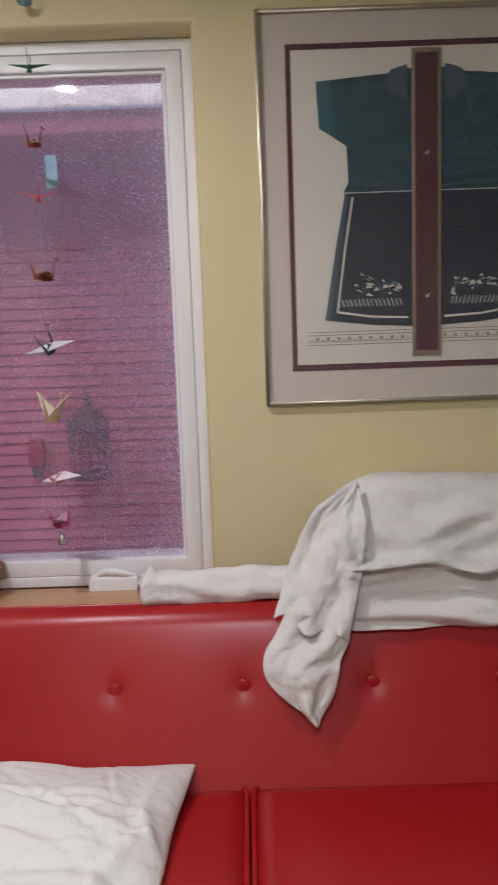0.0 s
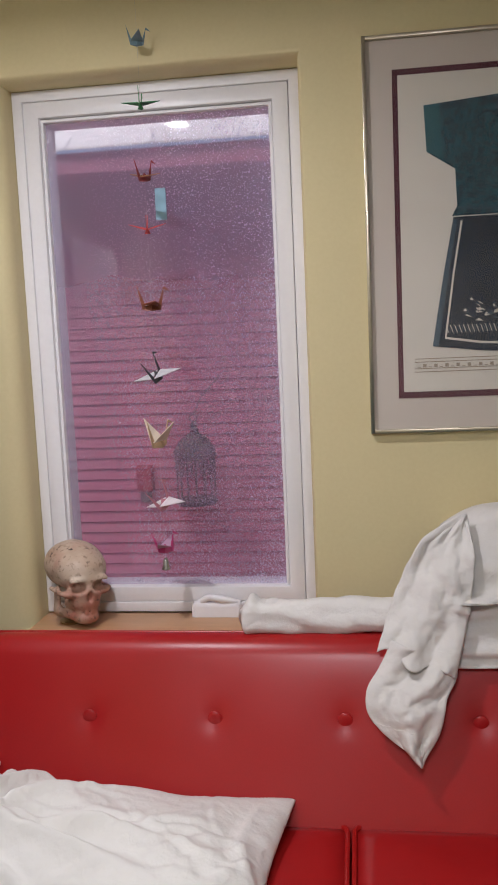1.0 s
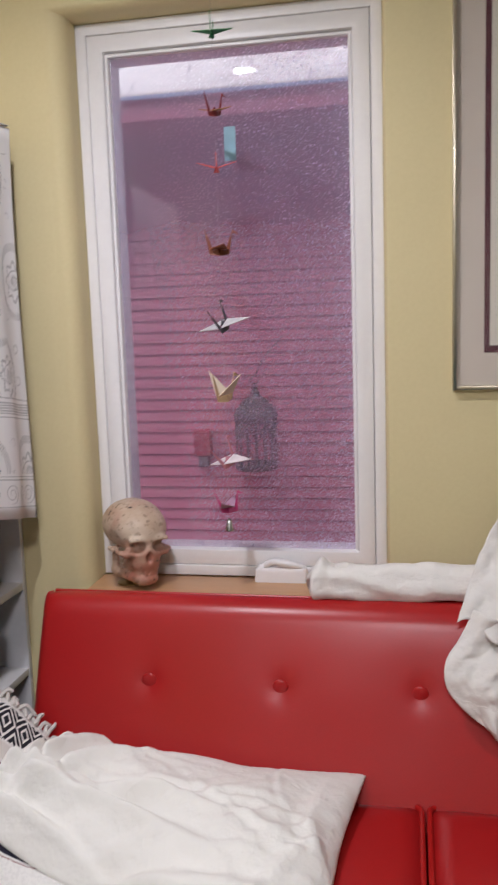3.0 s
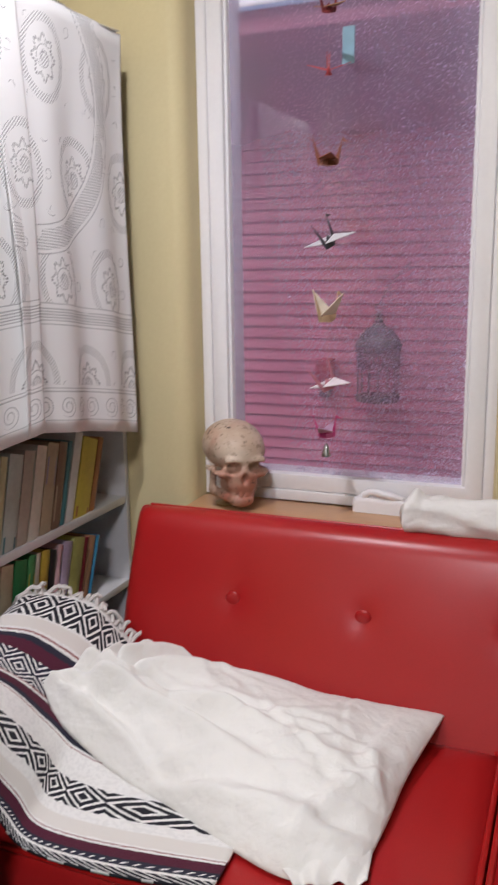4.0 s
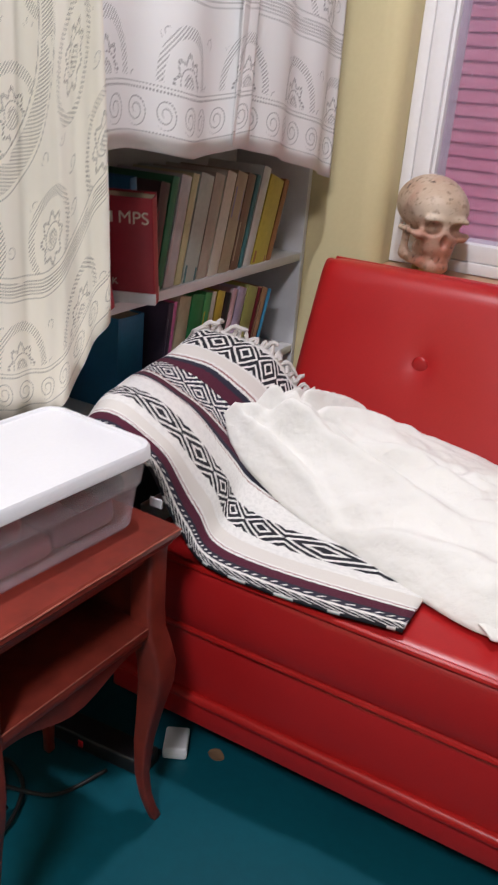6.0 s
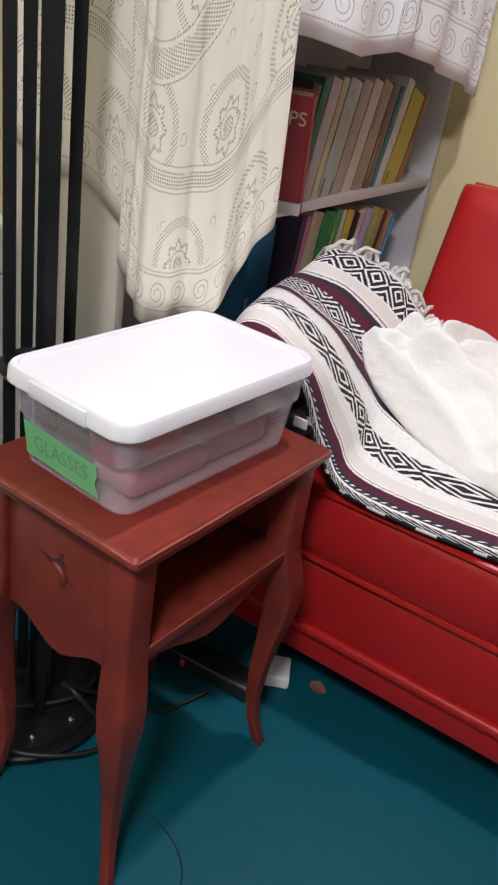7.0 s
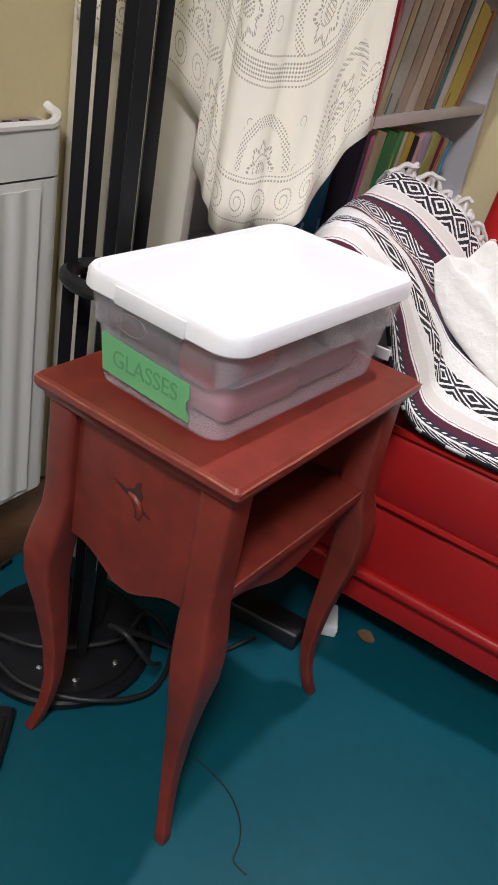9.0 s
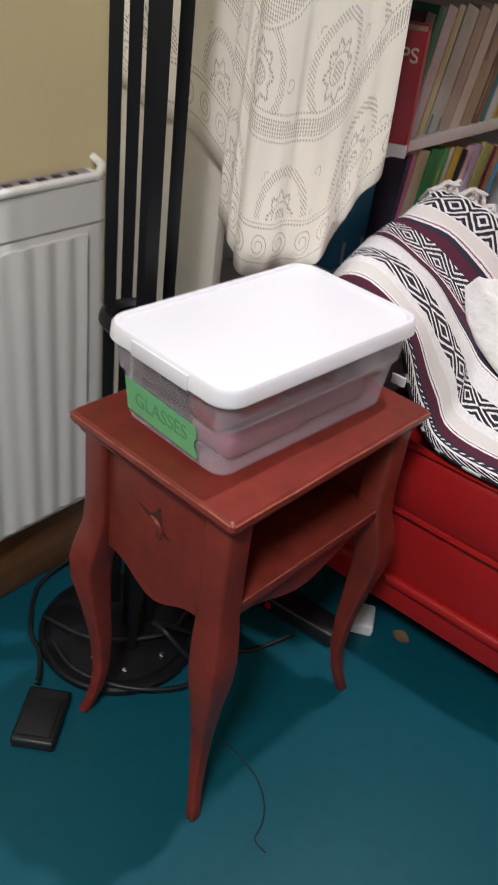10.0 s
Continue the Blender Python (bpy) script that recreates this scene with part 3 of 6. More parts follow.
part("fascia", box((-4.0, 3.2205, 2.3005), (3.2, 3.244, 2.3795), 0.003), HOUSE_RED, house, "red painted fascia board", world=True)
part("soffit", box((-4.0, 3.245, 2.3045), (3.2, 3.72, 2.320)), HOUSE_RED, house, world=True)
for k in range(20):
    for row in range(3):
        x = -3.64 + 0.332 * k - 0.134 * row
        y, z = 3.181 + 0.087 * row, 2.381 + 0.067 * row
        part("roof_shingle", prism([(y, z), (y + 0.11, z + 0.085), (y + 0.11, z + 0.092), (y, z + 0.008)], "x", x, x + 0.327), HOUSE_TRIM, house, "white roof shingle", world=True)
part("roof", prism([(3.402, 2.522), (6.58, 4.83), (6.58, 4.91), (3.402, 2.60)], "x", -4.2, 3.4), ROOF, house, world=True)


def bird_cage(cx, cy, z):
    cage = thing("bird_cage_lantern", (cx, cy, z), "weathered grey metal birdcage lantern hung outdoors", "lantern")
    cage.matrix_basis = pose(cx, cy, z) @ Matrix.Scale(0.73, 4)
    part("base_ring", lathe([(0.115, 0.0), (0.12, 0.01), (0.12, 0.03), (0.105, 0.035)], 20), PATINA, cage)
    part("top_ring", lathe([(0.118, 0.265), (0.122, 0.275), (0.122, 0.295), (0.11, 0.30)], 20), PATINA, cage)
    part("dome", lathe([(0.126, 0.298), (0.125, 0.31), (0.105, 0.345), (0.075, 0.385), (0.035, 0.41), (0.022, 0.425)], 24), PATINA, cage)
    part("finial", lathe([(0.022, 0.42), (0.028, 0.435), (0.016, 0.452), (0.022, 0.465), (0.008, 0.485)], 12), PATINA, cage)
    part("hanging_loop", tube([(0.022 * math.cos(a), 0, 0.50 + 0.022 * math.sin(a)) for a in [math.tau * k / 14 for k in range(15)]], 0.004, 6), PATINA, cage)
    part("hanger", tube([(0, 0, 0.52), (0.05, 0.0, 0.62), (0.16, 0.02, 0.74)], 0.004, 6), PATINA, cage)
    for k in range(14):
        a = math.tau * k / 14
        part("bar", tube([(0.112 * math.cos(a), 0.112 * math.sin(a), 0.03), (0.112 * math.cos(a), 0.112 * math.sin(a), 0.27)], 0.005, 6), PATINA, cage)
        part("scroll", tube([(0.113 * math.cos(a + 0.22 * math.sin(s)), 0.113 * math.sin(a + 0.22 * math.sin(s)), 0.215 + 0.045 * math.cos(s)) for s in [math.tau * q / 10 for q in range(11)]], 0.004, 5), PATINA, cage)


bird_cage(-0.600, 3.45, 0.955)
meter = thing("outdoor_socket_box", (-0.868, 3.640, 0.935), "red painted box with a grey outlet on the siding", "socket box")
part("cover", box((-0.036, -0.045, 0.05), (0.036, 0.008, 0.165), 0.006), surface("red_cover", (0.42, 0.03, 0.06)), meter)
part("outlet", box((-0.022, -0.035, 0.0), (0.022, 0.008, 0.05), 0.005), PATINA, meter, "grey metal outlet")


# ---- sofa ----
def sofa():
    s = thing("sofa", (0.02, 1.65, 0.0), "red button-tufted vinyl sofa with two seat cushions, no arms", "sofa")
    x0, x1, split = -0.93, 0.97, 0.048
    xb0, xb1 = -0.912, 0.95

    def cushion(a, b):
        w, cx = b - a - 0.016, (a + b) / 2
        y0, y1 = 1.285, 1.905
        cy, d = (y0 + y1) / 2, y1 - y0

        def ring(inset, z):
            return [(cx + x, cy + y, z) for x, y in rounded(w - 2 * inset, d - 2 * inset, 0.034 - inset * 0.3, 7)]

        bm = loft([ring(0.012, 0.318), ring(0.004, 0.326), ring(-0.003, 0.340), ring(-0.007, 0.362), ring(-0.009, 0.385), ring(-0.007, 0.415), ring(-0.003, 0.440), ring(0.003, 0.458)], cap=False)
        # crowned top
        rings = [ring(0.003, 0.458)]
        for k in range(1, 9):
            f = k / 9
            rings.append([(cx + (x - cx) * (1 - f), cy + (y - cy) * (1 - f), 0.458 + 0.016 * (1 - (1 - f) ** 2.6) + bulge((x * (1 - f), y * (1 - f), 0), 0.004, 6)) for x, y, z in ring(0.003, 0.458)])
        top = loft(rings, cap=False)
        top.faces.new([v for v in top.verts][-len(rings[0]):])
        me = bpy.data.meshes.new("tmp")
        top.to_mesh(me)
        top.free()
        bm.from_mesh(me)
        bmesh.ops.remove_doubles(bm, verts=bm.verts, dist=1e-4)
        c = part("seat_cushion", bm, RED_VINYL, s, world=True, sharp=70)
        for z, inset in ((0.460, 0.000), (0.326, 0.000)):
            loop = ring(inset, z)
            part("piping", tube([(x, y, z + bulge((x, y, z), 0.003, 9)) for x, y, z in loop + loop[:1]], 0.0065, 8), RED_PIPING, c, world=True)

    cushion(-0.875, split)
    cushion(split, 0.93)
    # base: upper panel, ledge roll, lower panel
    part("front_panel", box((x0, 1.292, 0.176), (x1, 1.36, 0.316), 0.012, 3), RED_VINYL, s, world=True)
    part("front_roll", tube([(x0 + 0.01, 1.290, 0.176), (x1 - 0.01, 1.290, 0.176)], 0.012, 10), RED_PIPING, s, world=True)
    part("lower_panel", box((x0 + 0.005, 1.297, 0.105), (x1 - 0.005, 1.36, 0.172), 0.006), RED_VINYL, s, world=True)
    part("side_panel", box((x0, 1.361, 0.105), (x0 + 0.05, 2.05, 0.316), 0.008), RED_VINYL, s, world=True)
    part("side_panel", box((x1 - 0.05, 1.361, 0.105), (x1, 2.05, 0.316), 0.008), RED_VINYL, s, world=True)
    part("deck", box((x0 + 0.05, 1.361, 0.26), (x1 - 0.05, 2.05, 0.315)), RED_VINYL, s, world=True)
    for fx in (x0 + 0.12, x1 - 0.12):
        for fy in (1.42, 2.02):
            part("foot", lathe([(0.018, 0.0), (0.028, 0.105)], 12, (fx, fy)), BLACK_PLASTIC, s, world=True)

    # back, leaning, with a row of buttons pulled in
    buttons = [(-0.612 + 0.3255 * k, 0.684) for k in range(5)]

    prof = curve_through([(1.835, 0.33, 0), (1.885, 0.45, 0), (1.935, 0.57, 0), (1.982, 0.69, 0), (2.028, 0.80, 0), (2.050, 0.842, 0), (2.076, 0.862, 0), (2.105, 0.866, 0), (2.128, 0.858, 0)], 64)

    def front(u, v):
        p = prof[max(0, min(64, round(v * 64)))]
        y, z = p.x, p.y
        x = xb0 + u * (xb1 - xb0)
        edge = min(u, 1 - u) * (xb1 - xb0)
        y += 0.030 * math.exp(-edge / 0.012) * (1 - v * 0.5)
        z -= 0.018 * math.exp(-edge / 0.016) * v ** 4
        for bx, bz in buttons:
            r2 = (x - bx) ** 2 + (z - bz) ** 2
            y += 0.0055 * math.exp(-r2 / 0.0007) + 0.003 * math.exp(-r2 / 0.008)
        y += bulge((x, z, 0), 0.005, 2.6)
        return x, y, z

    back = part("backrest", grid(front, 190, 64), RED_VINYL, s, world=True, sharp=70)
    for u in (0.0, 1.0):
        side = [front(u, k / 20) for k in range(21)]
        part("back_side", grid(lambda a, b: (side[round(a * 20)][0] + (0.010 if u else -0.010) * math.sin(b * math.pi), side[round(a * 20)][1] + b * max(0.004, 2.128 - side[round(a * 20)][1]), side[round(a * 20)][2]), 20, 6), RED_VINYL, s, world=True, sharp=70)
    part("back_panel", box((xb0 + 0.004, 2.09, 0.33), (xb1 - 0.004, 2.127, 0.845)), RED_VINYL, s, world=True)
    part("piping", tube([(xb0 + 0.01 + (xb1 - xb0 - 0.02) * k / 60, 2.120, 0.861) for k in range(61)], 0.005, 8), RED_PIPING, back, world=True)
    for bx, bz in buttons:
        u = (bx - xb0) / (xb1 - xb0)
        y = min((front(u, k / 64) for k in range(65)), key=lambda p: abs(p[2] - bz))[1]
        bm = bmesh.new()
        bmesh.ops.create_uvsphere(bm, u_segments=18, v_segments=10, radius=0.0195)
        bmesh.ops.transform(bm, matrix=pose(bx, y - 0.004, bz) @ Matrix.Diagonal((1, 0.28, 1, 1)), verts=bm.verts)
        part("button", bm, RED_VINYL, back, world=True, sharp=180)
    return s


sofa()


# ---- pillow ----
def corner_sheet(corners, u, v):
    a, b, c, d = (Vector(p) for p in corners)
    return (a * (1 - u) + d * u) * (1 - v) + (b * (1 - u) + c * u) * v


def pillow():
    """Soft case, fuller in the middle, drawn to its corners, left end propped up on the blanket."""
    near = curve_through([(-0.846, 1.530, 0.650), (-0.803, 1.515, 0.575), (-0.678, 1.500, 0.505), (-0.525, 1.455, 0.484), (-0.378, 1.400, 0.480), (-0.253, 1.368, 0.478), (-0.143, 1.405, 0.480)], 120)
    far = curve_through([(-0.790, 1.790, 0.575), (-0.698, 1.850, 0.548), (-0.538, 1.890, 0.525), (-0.338, 1.900, 0.512), (-0.208, 1.912, 0.512), (-0.082, 1.926, 0.515)], 120)
    left = curve_through([near[0], (-0.793, 1.660, 0.632), far[0]], 80)
    right = curve_through([near[-1], (-0.128, 1.560, 0.490), (-0.118, 1.700, 0.500), far[-1]], 80)

    def coons(u, v):
        a, b, l, r = near[round(u * 120)], far[round(u * 120)], left[round(v * 80)], right[round(v * 80)]
        return a * (1 - v) + b * v + l * (1 - u) + r * u - (near[0] * (1 - u) + near[-1] * u) * (1 - v) - (far[0] * (1 - u) + far[-1] * u) * v

    def crease(u, v, cu, cv, angle, long, wide, amount):
        """One fold: a ridge with a hollow beside it, on a slanting line."""
        ca, sa = math.cos(angle), math.sin(angle)
        du, dv = (u - cu) * 0.75, (v - cv) * 0.5
        a, b = du * ca + dv * sa, -du * sa + dv * ca
        b += 0.25 * a * a / max(long, 0.01)
        return amount * math.exp(-(a / long) ** 2) * (math.exp(-(b / wide) ** 2) - 0.8 * math.exp(-((b - 1.7 * wide) / (1.2 * wide)) ** 2))

    rnd = random.Random(11)
    folds = [(0.06, 0.70, 1.15, 0.16, 0.020, 0.030), (0.13, 0.80, 1.45, 0.16, 0.017, 0.030), (0.20, 0.78, 1.25, 0.20, 0.020, 0.032), (0.28, 0.62, 1.05, 0.16, 0.018, 0.026), (0.12, 0.38, 0.15, 0.20, 0.022, 0.030), (0.22, 0.26, 0.30, 0.26, 0.022, 0.034), (0.34, 0.40, 0.55, 0.16, 0.020, 0.026), (0.17, 0.12, 0.10, 0.20, 0.018, 0.022), (0.66, 0.15, 0.25, 0.20, 0.020, 0.016), (0.84, 0.30, 1.1, 0.14, 0.020, 0.010), (0.90, 0.55, 1.9, 0.14, 0.018, 0.009)]
    for k in range(26):
        u = rnd.uniform(0.36, 1)
        folds.append((u, rnd.uniform(0.05, 0.95), rnd.choice((0.35, 0.6, 2.3, 2.7)) + rnd.uniform(-0.3, 0.3), rnd.uniform(0.07, 0.20), rnd.uniform(0.008, 0.020), rnd.uniform(0.002, 0.006)))

    def at(side):
        def fn(u, v):
            p = coons(u, v)
            eu, ev = min(u, 1 - u), min(v, 1 - v)
            full = (1 - math.exp(-eu * 10)) * (1 - math.exp(-ev * 6.5))
            q = Vector((p.x, p.y, 0))
            if side > 0:
                z = p.z + 0.108 * full * (1 - 0.16 * u)
                rim = min(1, min(eu * 16, ev * 10))
                z += rim * (sum(crease(u, v, *f) for f in folds) + bulge(q, 0.012, 8, 3) + 0.004 * (noise.turbulence(q * 13, 3, True) - 0.5))
            else:
                z = p.z - 0.05 * full
            return p.x, p.y, max(z, 0.474 - 0.002 * (side < 0))
        return fn

    bm = grid(at(1), 120, 80)
    under = grid(at(-1), 120, 80)
    bmesh.ops.reverse_faces(under, faces=under.faces)
    me = bpy.data.meshes.new("tmp")
    under.to_mesh(me)
    under.free()
    bm.from_mesh(me)
    bmesh.ops.remove_doubles(bm, verts=bm.verts, dist=0.0012)
    t = thing("pillow", (-0.48, 1.68, 0.47), "crumpled white linen pillow lying on the sofa", "pillow")
    part("pillow_case", bm, PILLOW_CLOTH, t, world=True, sharp=180)

    def lip(u, v):
        a, b = Vector((-0.278, 1.385, 0.482)).lerp(Vector((-0.138, 1.470, 0.482)), u), Vector((-0.240, 1.350, 0.479)).lerp(Vector((-0.128, 1.395, 0.479)), u)
        p = a.lerp(b, v)
        return p.x, p.y + 0.006 * math.sin(14 * u), p.z + 0.020 * (1 - v) * math.sin(math.pi * u) + 0.005 * math.sin(17 * u + 3 * v) * v + 0.005
    part("case_hem", grid(lip, 26, 8, 0.003), PILLOW_CLOTH, t, world=True, sharp=180)


pillow()


# ---- blanket ----
def blanket():
    rows = [
        [(-0.990, 1.22, 0.56), (-0.905, 1.19, 0.700), (-0.800, 1.215, 0.668), (-0.755, 1.258, 0.545), (-0.700, 1.264, 0.489), (-0.54, 1.271, 0.482), (-0.364, 1.302, 0.480)],
        [(-1.020, 1.32, 0.60), (-0.935, 1.30, 0.735), (-0.822, 1.335, 0.690), (-0.760, 1.390, 0.580), (-0.725, 1.400, 0.520), (-0.62, 1.425, 0.492), (-0.372, 1.455, 0.486)],
        [(-1.045, 1.55, 0.60), (-1.020, 1.51, 0.700), (-0.935, 1.54, 0.680), (-0.845, 1.575, 0.605), (-0.78, 1.59, 0.545), (-0.68, 1.60, 0.506), (-0.44, 1.62, 0.486)],
        [(-1.060, 1.72, 0.64), (-1.045, 1.74, 0.722), (-0.995, 1.83, 0.705), (-0.930, 1.875, 0.672), (-0.875, 1.882, 0.615), (-0.82, 1.882, 0.560), (-0.74, 1.875, 0.492)],
    ]
    lines = [curve_through(r, 60) for r in rows]

    def fn(u, v):
        p = curve_through([l[round(u * 60)] for l in lines], 30)[round(v * 30)]
        return p.x, p.y, p.z + bulge(p, 0.012, 9, 5) * min(1, max(0, (p.z - 0.48) * 10))

    widths = 0.63
    bm = grid(fn, 60, 30, 0.007, uv=lambda u, v: (u * 0.90, v * widths))
    t = thing("blanket", (-0.75, 1.5, 0.46), "white, black and maroon striped blanket heaped on the sofa", "blanket")
    part("weave", bm, SERAPE, t, world=True, sharp=180)
    rnd = random.Random(4)
    for k in range(26):
        u = 0.14 + 0.70 * k / 25 + rnd.uniform(-0.008, 0.008)
        p = Vector(fn(round(u * 60) / 60, 1.0))
        d = Vector((rnd.uniform(-0.9, 0.9), 0.7, rnd.uniform(-0.1, 0.9))).normalized()
        length = rnd.uniform(0.015, 0.05)
        bend = Vector((rnd.uniform(-0.015, 0.015), rnd.uniform(-0.012, 0.01), -rnd.uniform(0.0, 0.03)))
        part("fringe_strand", tube(curve_through([p - d * 0.012, p + d * length * 0.35 + Vector((0, 0, 0.006)), p + d * length * 0.7 + bend * 0.4, p + d * length + bend], 7), [0.005, 0.0055, 0.005, 0.0055, 0.005, 0.0055, 0.004, 0.0015], 6), FRINGE, t, world=True)
    # sewn label on the near edge
    part("care_tag", box((-0.792, 1.219, 0.590), (-0.768, 1.2225, 0.606), 0.0008), LID_WHITE, t, "small white sewn tag", world=True)
    # what lies under the heap
    c = thing("bolster", (-0.97, 1.5, 0.32), "dark bolster under the heaped blanket", "bolster")
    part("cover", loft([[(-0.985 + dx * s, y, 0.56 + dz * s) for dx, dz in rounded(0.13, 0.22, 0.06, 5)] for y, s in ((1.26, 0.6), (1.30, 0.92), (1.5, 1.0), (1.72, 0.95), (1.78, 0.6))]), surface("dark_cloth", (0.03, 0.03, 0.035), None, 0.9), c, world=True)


blanket()


# ---- bookcase ----
BX, BB, BY0, BY1, BTOP = -1.085, -1.318, 1.123, 2.318, 2.05


def bookcase():
    t = thing("bookcase", ((BX + BB) / 2, (BY0 + BY1) / 2, 0), "tall white painted bookcase filled with books", "bookcase")
    part("side_panel", box((BB, BY0, 0), (BX, BY0 + 0.02, BTOP), 0.002), PANEL_CREAM, t, "cream painted side panel", world=True)
    part("side_panel", box((BB, BY1 - 0.02, 0), (BX, BY1, BTOP), 0.002), SHELF_WHITE, t, world=True)
    part("top_panel", box((BB, BY0 + 0.021, BTOP - 0.02), (BX, BY1 - 0.021, BTOP), 0.002), SHELF_WHITE, t, world=True)
    part("back_panel", box((BB, BY0 + 0.021, 0.02), (BB + 0.008, BY1 - 0.021, BTOP - 0.021)), SHELF_WHITE, t, world=True)
    for z in (0.10, 0.335, 0.562, 0.822, 1.14, 1.46, 1.76):
        part("shelf", box((BB + 0.009, BY0 + 0.021, z - 0.022), (BX - 0.001, BY1 - 0.021, z), 0.002), SHELF_WHITE, t, world=True)
    part("plinth", box((BX - 0.03, BY0 + 0.021, 0.0), (BX - 0.012, BY1 - 0.021, 0.077)), SHELF_WHITE, t, world=True)


bookcase()
BOOK_MATS = {}


def cover_material(colour):
    key = tuple(round(c, 3) for c in colour)
    if key not in BOOK_MATS:
        BOOK_MATS[key] = surface("book_cover", colour, tuple(c * 0.75 for c in colour), 0.45, 12, 80, 0.12, 0.0006)
    return BOOK_MATS[key]


def book(y, shelf, thick, high, deep, colour, lean, label, out=0.0, title=None, band=None, turn=0.0):
    """One upright book, spine to the room; lean in degrees towards larger y at its head."""
    t = new("book")
    t.empty_display_size = 0.03
    t.matrix_basis = pose(BX - 0.015 + out, y, shelf + 0.0005, -lean, 0, turn)
    tagged(t, label, "book", "books on the shelves")
    m = cover_material(colour)
    c = 0.0025
    bm = box((-deep, 0, 0), (0, c, high), 0.0006)
    box((-deep, thick - c, 0), (0, thick, high), 0.0006, bm=bm)
    bm2 = grid(lambda u, v: (0.003 * math.sin(math.pi * u), u * thick, v * high), 5, 1, -0.0025)
    me = bpy.data.meshes.new("tmp")
    bm2.to_mesh(me)
    bm2.free()
    bm.from_mesh(me)
    cover = part("cover", bm, m, t)
    part("pages", box((-deep + 0.004, c + 0.0002, 0.003), (-0.0008, thick - c - 0.0002, high - 0.004)), PAGES, t)
    rnd = random.Random(int(y * 1000) + int(high * 1e4))
    if band:
        part("label_band", box((0.0, thick * 0.08, high * band[0]), (0.0042, thick * 0.92, high * band[1]), 0.0005), cover_material(band[2]), cover)
    if title is None and thick > 0.011:
        # unreadable spine title, as short bars
        z = high * rnd.uniform(0.30, 0.4)
        pale = (0.75, 0.7, 0.55) if sum(colour) < 0.8 else (0.05, 0.05, 0.07)
        for k in range(rnd.randint(5, 8)):
            dz = rnd.uniform(0.005, 0.011)
            part("title_bar", box((0.0005, thick * 0.32, z), (0.0041, thick * 0.68, z + dz)), cover_material(pale), cover)
            z += dz + 0.0035
    if title:
        pale = cover_material((0.72, 0.66, 0.52))
        text_part(title, 0.034, "title", pose(-0.034, -0.0006, high - 0.040, 90, 0, 0), pale, cover)
        for k in range(3):
            part("title_bar", box((-0.088 - 0.022 * k, -0.0009, high - 0.050), (-0.073 - 0.022 * k, 0.0, high - 0.029)), pale, cover)
        text_part("K", 0.020, "author", pose(-0.075, -0.0006, 0.045, 90, 0, 0), pale, cover)
        part("title_bar", box((-0.125, -0.0009, 0.039), (-0.084, 0.0, 0.052)), pale, cover)
        part("jacket_foot", box((-deep, -0.0012, -0.0002), (0.004, thick + 0.001, 0.024), 0.0008), SHELF_WHITE, cover, "torn pale foot of the jacket")
    return t


def text_part(body, size, name, m, material, parent, deep=0.0004):
    c = bpy.data.curves.new(name, "FONT")
    c.body, c.size, c.extrude, c.align_x, c.align_y = body, size, deep, "CENTER", "CENTER"
    ob = bpy.data.objects.new(name, c)
    me = bpy.data.meshes.new_from_object(ob)
    bpy.data.objects.remove(ob)
    me.transform(m)
    me.materials.clear()
    me.materials.append(material)
    made = new(name, me)
    made.parent = parent
    return made


